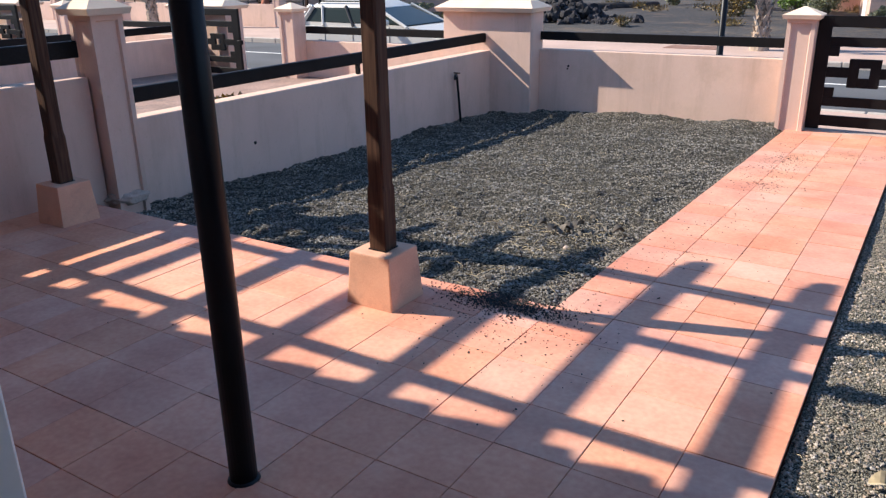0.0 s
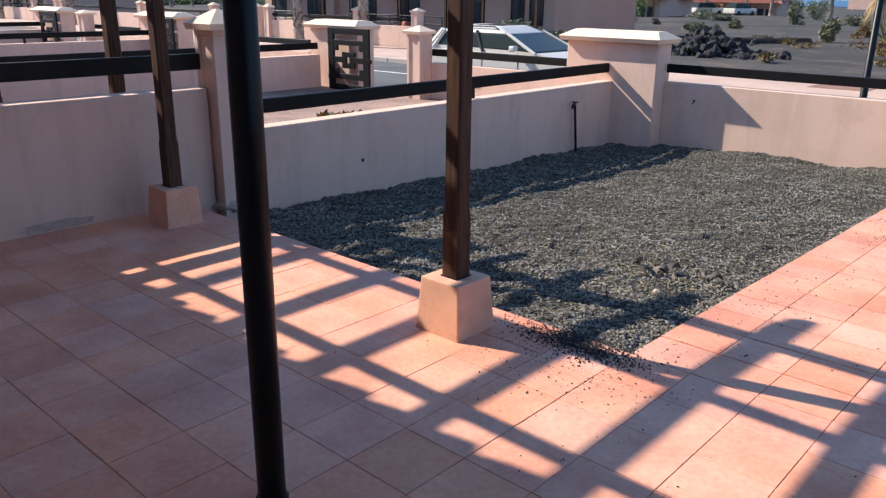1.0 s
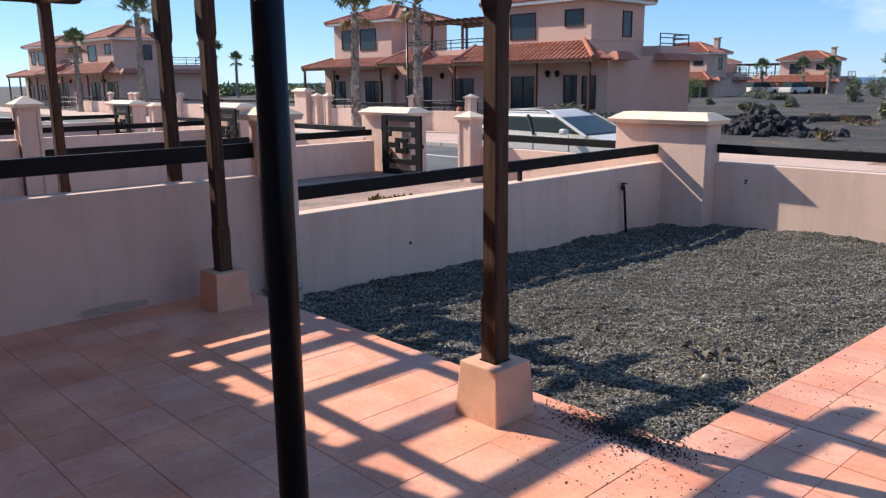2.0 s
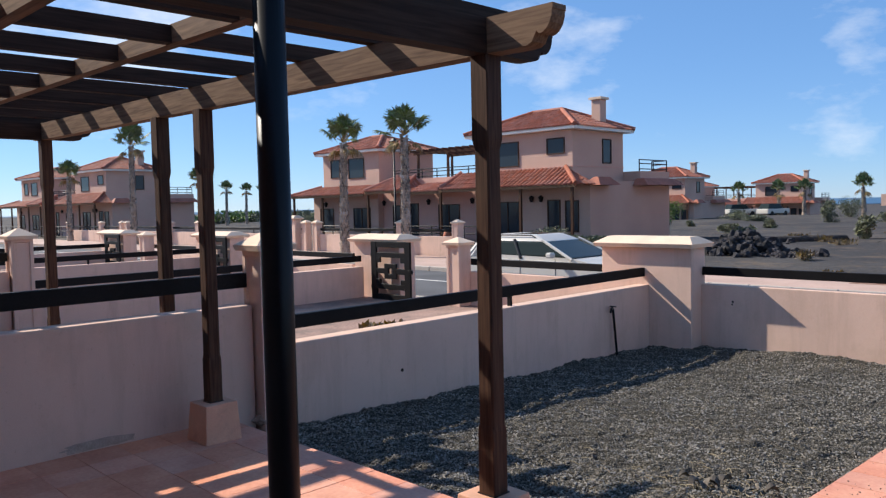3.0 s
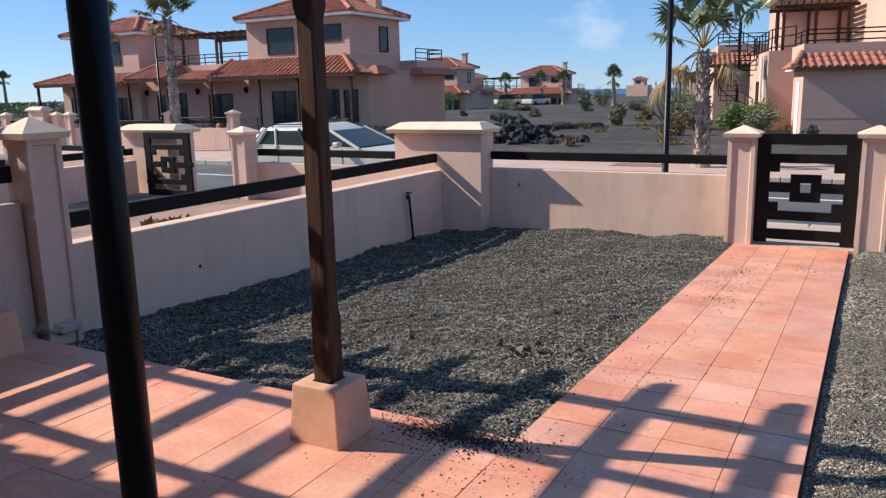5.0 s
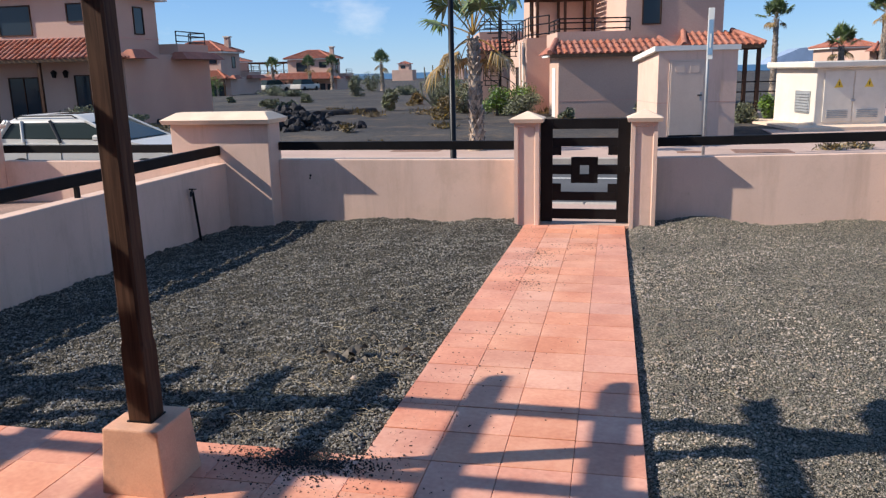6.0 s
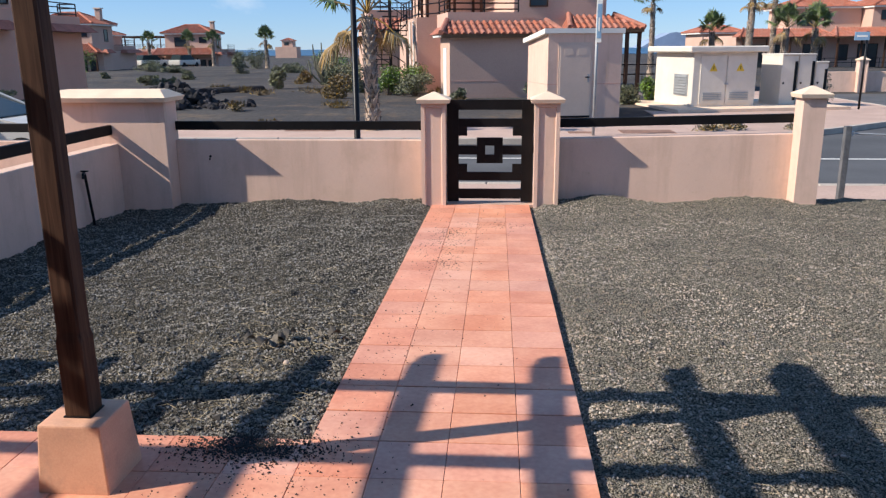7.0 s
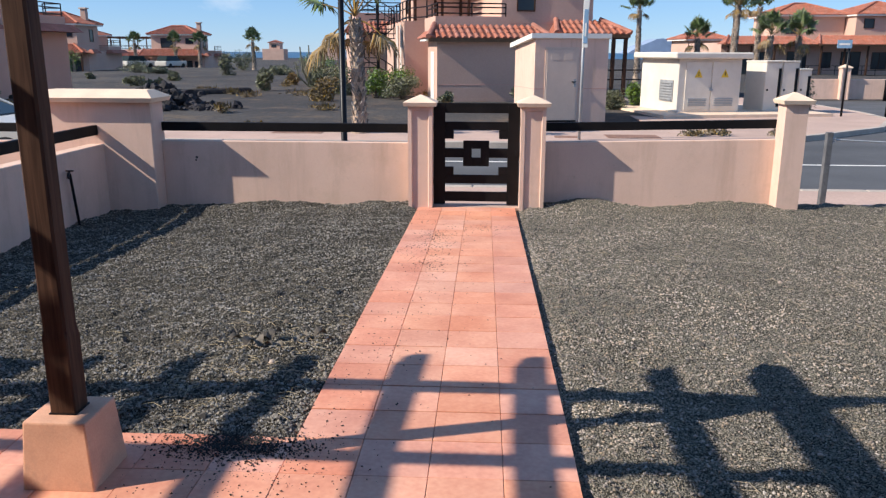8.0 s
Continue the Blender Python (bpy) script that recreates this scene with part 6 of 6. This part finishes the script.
stones("gravel_spill", spots, "black lapilli spilled over the tile edge", PEBBLE_DARK, 0.0025, 0.008, 4)


for name, n, x0, x1, bed, material, seed in (("clods", 700, WALL_X + 0.05, PATH_L - 0.06, bed_left, CLOD, 6), ("clods", 520, PATH_R + 0.05, 5.5, bed_right, CLOD, 7)):
    spots = []
    for _ in range(n):
        x, y = rng.uniform(x0, x1), (BACK_Y - 0.05) - (BACK_Y - PATIO_Y) * rng.random() ** 1.3
        spots.append((x, y, bed(x, y) - 0.004))
    stones(name, spots, "crumbly lumps of lapilli raked over the bed", material, 0.007, 0.026, seed)


def dry_bits(name, spots, label, material, seed, long=0.10):
    rng = random.Random(seed)
    bm = bmesh.new()
    for x, y, z in spots:
        a = rng.uniform(0, 6.28)
        l = rng.uniform(0.3, 1.0) * long
        pts = [(x + l * s * math.cos(a + 0.5 * s), y + l * s * math.sin(a + 0.5 * s), z + 0.008 + 0.02 * math.sin(3.1 * s) * rng.random()) for s in (0, 0.5, 1)]
        tube(pts, 0.0014, 3, bm, caps=False)
    me = bpy.data.meshes.new(name)
    bm.to_mesh(me)
    bm.free()
    me.materials.append(material)
    return tagged(new(name, me), label, "straw", "", "stuff")


STRAW = mat("dry_straw", (0.42, 0.34, 0.22), 0.9, 0.2, 10, 60, 0.0)
spots = []
for _ in range(330):
    x, y = rng.gauss(-2.1, 0.35), rng.gauss(4.25, 0.45)
    if x < PATH_L - 0.03 and y > PATIO_Y + 0.05:
        spots.append((x, y, bed_left(x, y)))
for _ in range(260):
    x, y = rng.uniform(-0.4, 3.5), rng.uniform(2.0, 8.0)
    spots.append((x, y, bed_right(x, y)))
for _ in range(160):
    x, y = rng.uniform(-5.2, -1.8), rng.uniform(3.4, 8.0)
    spots.append((x, y, bed_left(x, y)))
dry_bits("dry_straw", spots, "thin dry straw scattered over the lapilli", STRAW, 5, 0.13)


def curled_leaf(x, y, z, rz, s, material):
    l = bmesh.new()
    rows = []
    for i in range(6):
        t = i / 5
        w = s * 0.42 * math.sin(math.pi * (0.12 + 0.82 * t))
        rows.append([l.verts.new((s * (t - 0.5), w * k, 0.25 * s * math.sin(3.0 * t) + abs(k) * w * 0.9)) for k in (-1, -0.5, 0, 0.5, 1)])
    for a, b in zip(rows, rows[1:]):
        for k in range(4):
            l.faces.new((a[k], a[k + 1], b[k + 1], b[k]))
    o = solid("dry_leaf", l, material, "curled dry leaf lying on the lapilli", "leaf", "dry leaves on the gravel")
    o.matrix_basis = pose(x, y, z, random.uniform(-25, 25), random.uniform(-25, 25), rz)


DRYLEAF = mat("dry_leaf_brown", (0.13, 0.11, 0.09), 0.9, 0.25, 20, 90, 0.2, 0.002)
for i in range(16):
    x, y = rng.gauss(-2.15, 0.13), rng.gauss(4.55, 0.10)
    curled_leaf(x, y, bed_left(x, y) + 0.02, rng.uniform(0, 360), rng.uniform(0.04, 0.09), DRYLEAF)
for i in range(5):
    x, y = rng.uniform(-0.35, -0.1), rng.uniform(1.7, 2.6)
    curled_leaf(x, y, bed_right(x, y) + 0.015, rng.uniform(0, 360), rng.uniform(0.05, 0.09), STRAW)
PALE_STONE = mat("pale_stone", (0.40, 0.31, 0.25), 0.8, 0.2, 20, 90, 0.2, 0.002)
for x, y, s in ((0.40, 2.75, 0.018), (0.02, 2.95, 0.012), (0.62, 3.3, 0.012), (0.95, 4.6, 0.011), (-2.02, 4.22, 0.022), (2.2, 5.1, 0.02), (1.5, 6.2, 0.02)):
    bm = bmesh.new()
    bmesh.ops.create_icosphere(bm, subdivisions=2, radius=s)
    for v in bm.verts:
        v.co *= 1 + 0.5 * noise.noise(v.co * 40 + Vector((x, y, 0)))
        v.co.z *= 0.6
    o = solid("pale_stone", bm, PALE_STONE, "small pale stone lying on the lapilli", "stone", "pale stones on the gravel", smooth=True)
    o.matrix_basis = Matrix.Translation((x, y, (bed_left(x, y) if x < PATH_L else bed_right(x, y)) + s * 0.3))

# flaked plaster at the foot of the patio wall, covers and weeds on the footpath across the street
CEMENT = mat("bare_cement", (0.42, 0.32, 0.265), 0.95, 0.15, 12, 90, 0.4, 0.003)
patch = bmesh.new()
for face_x in (W1 + 0.001, W1 + 0.004):
    ring = []
    for i in range(40):
        a = 2 * math.pi * i / 40
        r = 1 + 0.35 * noise.noise((math.cos(a) * 2.2, math.sin(a) * 2.2, 5.0)) + 0.2 * noise.noise((math.cos(a) * 7, math.sin(a) * 7, 9.0))
        ring.append(patch.verts.new((face_x, 2.25 + 0.26 * r * math.cos(a), 0.045 + 0.034 * r * math.sin(a))))
    patch.faces.new(ring)
rings = [list(f.verts) for f in patch.faces]
for i in range(40):
    patch.faces.new((rings[0][i], rings[0][(i + 1) % 40], rings[1][(i + 1) % 40], rings[1][i]))
solid("plaster_patch", patch, CEMENT, "grey patch of flaked plaster at the wall foot", "plaster patch", "", "structure")
foot = bmesh.new()
bmesh.ops.create_icosphere(foot, subdivisions=4, radius=1.0)
for v in foot.verts:
    k = 1 + 0.25 * noise.noise(v.co * 2.3) + 0.12 * noise.noise(v.co * 7.0)
    v.co = Vector((W1 + 0.03 + max(-0.2, min(0.16, v.co.x * 0.19 * k)), 3.62 + v.co.y * 0.16 * k, -0.05 + v.co.z * 0.06 * k))
solid("mortar_skirt", foot, CEMENT, "rough grey mortar spread round the pillar foot", "mortar", "", "structure", smooth=True)
for i, (x, y, r) in enumerate(((-7.3, 5.6, 0.3), (-7.0, 6.4, 0.22), (-7.9, 6.9, 0.4), (-6.6, 5.0, 0.25))):
    shrub(x, y, -0.07, r, 0.14, SHRUB_DRY, 120 + i, "heap of dry brown weeds lying in the yard", 420)
RUST = mat("rusty_cover", (0.24, 0.13, 0.09), 0.8, 0.2, 6, 50, 0.2, 0.002)
for x0, x1, y0, y1 in ((2.2, 3.5, 19.5, 20.3), (0.9, 1.5, 19.5, 19.9), (-6.3, -5.0, 20.0, 20.8)):
    solid("manhole_cover", box(x0, x1, y0, y1, ROAD_Z + 0.128, ROAD_Z + 0.14, 0.003), RUST, "rusty brown service cover set in the footpath", "cover", "service covers in the footpath")
for i, (x, y) in enumerate(((4.4, 20.4), (5.1, 20.6), (6.6, 20.5), (-7.2, 21.6))):
    shrub(x, y, ROAD_Z + 0.13, 0.4, 0.09, SHRUB_DRY, 90 + i, "low dry weeds growing in the footpath", 200)
tuft_rng = random.Random(31)
for i in range(22):
    x, y = tuft_rng.uniform(-20, -1.5), tuft_rng.uniform(23.5, 46)
    if abs(x + 12.6) > 2.5 or abs(y - 28.4) > 2.5:
        shrub(x, y, far_ground(x, y) - 0.01, tuft_rng.uniform(0.3, 0.7), tuft_rng.uniform(0.08, 0.22), tuft_rng.choice((SHRUB_DRY, SHRUB_DRY, SHRUB_GREY)), 200 + i, "low tuft of dry grass on the lapilli lot", 220, True)


# ---------- tiles of patio and path ----------
def tile_mesh(w, d, material=TILE):
    bm = box(-w / 2, w / 2, -d / 2, d / 2, -0.012, 0.0)
    top = [e for e in bm.edges if all(v.co.z > -0.001 for v in e.verts)]
    bmesh.ops.bevel(bm, geom=top, offset=0.0018, segments=1, affect='EDGES')
    me = bpy.data.meshes.new("tile")
    bm.to_mesh(me)
    bm.free()
    me.materials.append(material)
    return me


def lay(parent, me, x, y, z, tilt=0.0):
    o = new("tile", me)
    o.parent, o.matrix_parent_inverse = parent, world_of(parent).inverted()
    o.matrix_basis = pose(x, y, z + random.uniform(-0.0012, 0.0012), tilt + random.uniform(-0.12, 0.12), random.uniform(-0.12, 0.12), 0 if tilt else random.choice((0, 180)))


T = 0.30
floor_tiles = thing("patio_tiles", (-3, 1.8, 0), "square terracotta patio tiles with thin dark joints", "floor", "", "structure")
square = tile_mesh(T - 0.0024, T - 0.0024)
red_square = tile_mesh(T - 0.0024, T - 0.0024, TILE_RED)
cols = [-1.65 + T * k for k in range(-13, 4)]
rows = [1.45 + T * k for k in range(-3, 6)]
for cx in cols:
    for ry in rows:
        lay(floor_tiles, red_square if ry > 2.9 else square, cx + T / 2, ry + T / 2, 0.006)
edge_strip = tile_mesh(T - 0.0055, 0.262)
for cx in cols:
    lay(floor_tiles, edge_strip, cx + T / 2, 0.417, 0.006)
path_tiles = thing("path_tiles", (-1.05, 6.5, -0.1), "square terracotta path tiles scattered with gravel crumbs", "path", "", "structure")
slope = math.degrees(math.atan2(-0.235, GATE_Y - PATIO_Y))
n_rows = 21
step_y = (GATE_Y - 0.05 - PATIO_Y) / n_rows
for k in range(4):
    for j in range(n_rows):
        y = PATIO_Y + step_y * (j + 0.5)
        lay(path_tiles, red_square if k in (0, 3) else square, PATH_L + T * (k + 0.5), y, path_z(y) + 0.006, slope)
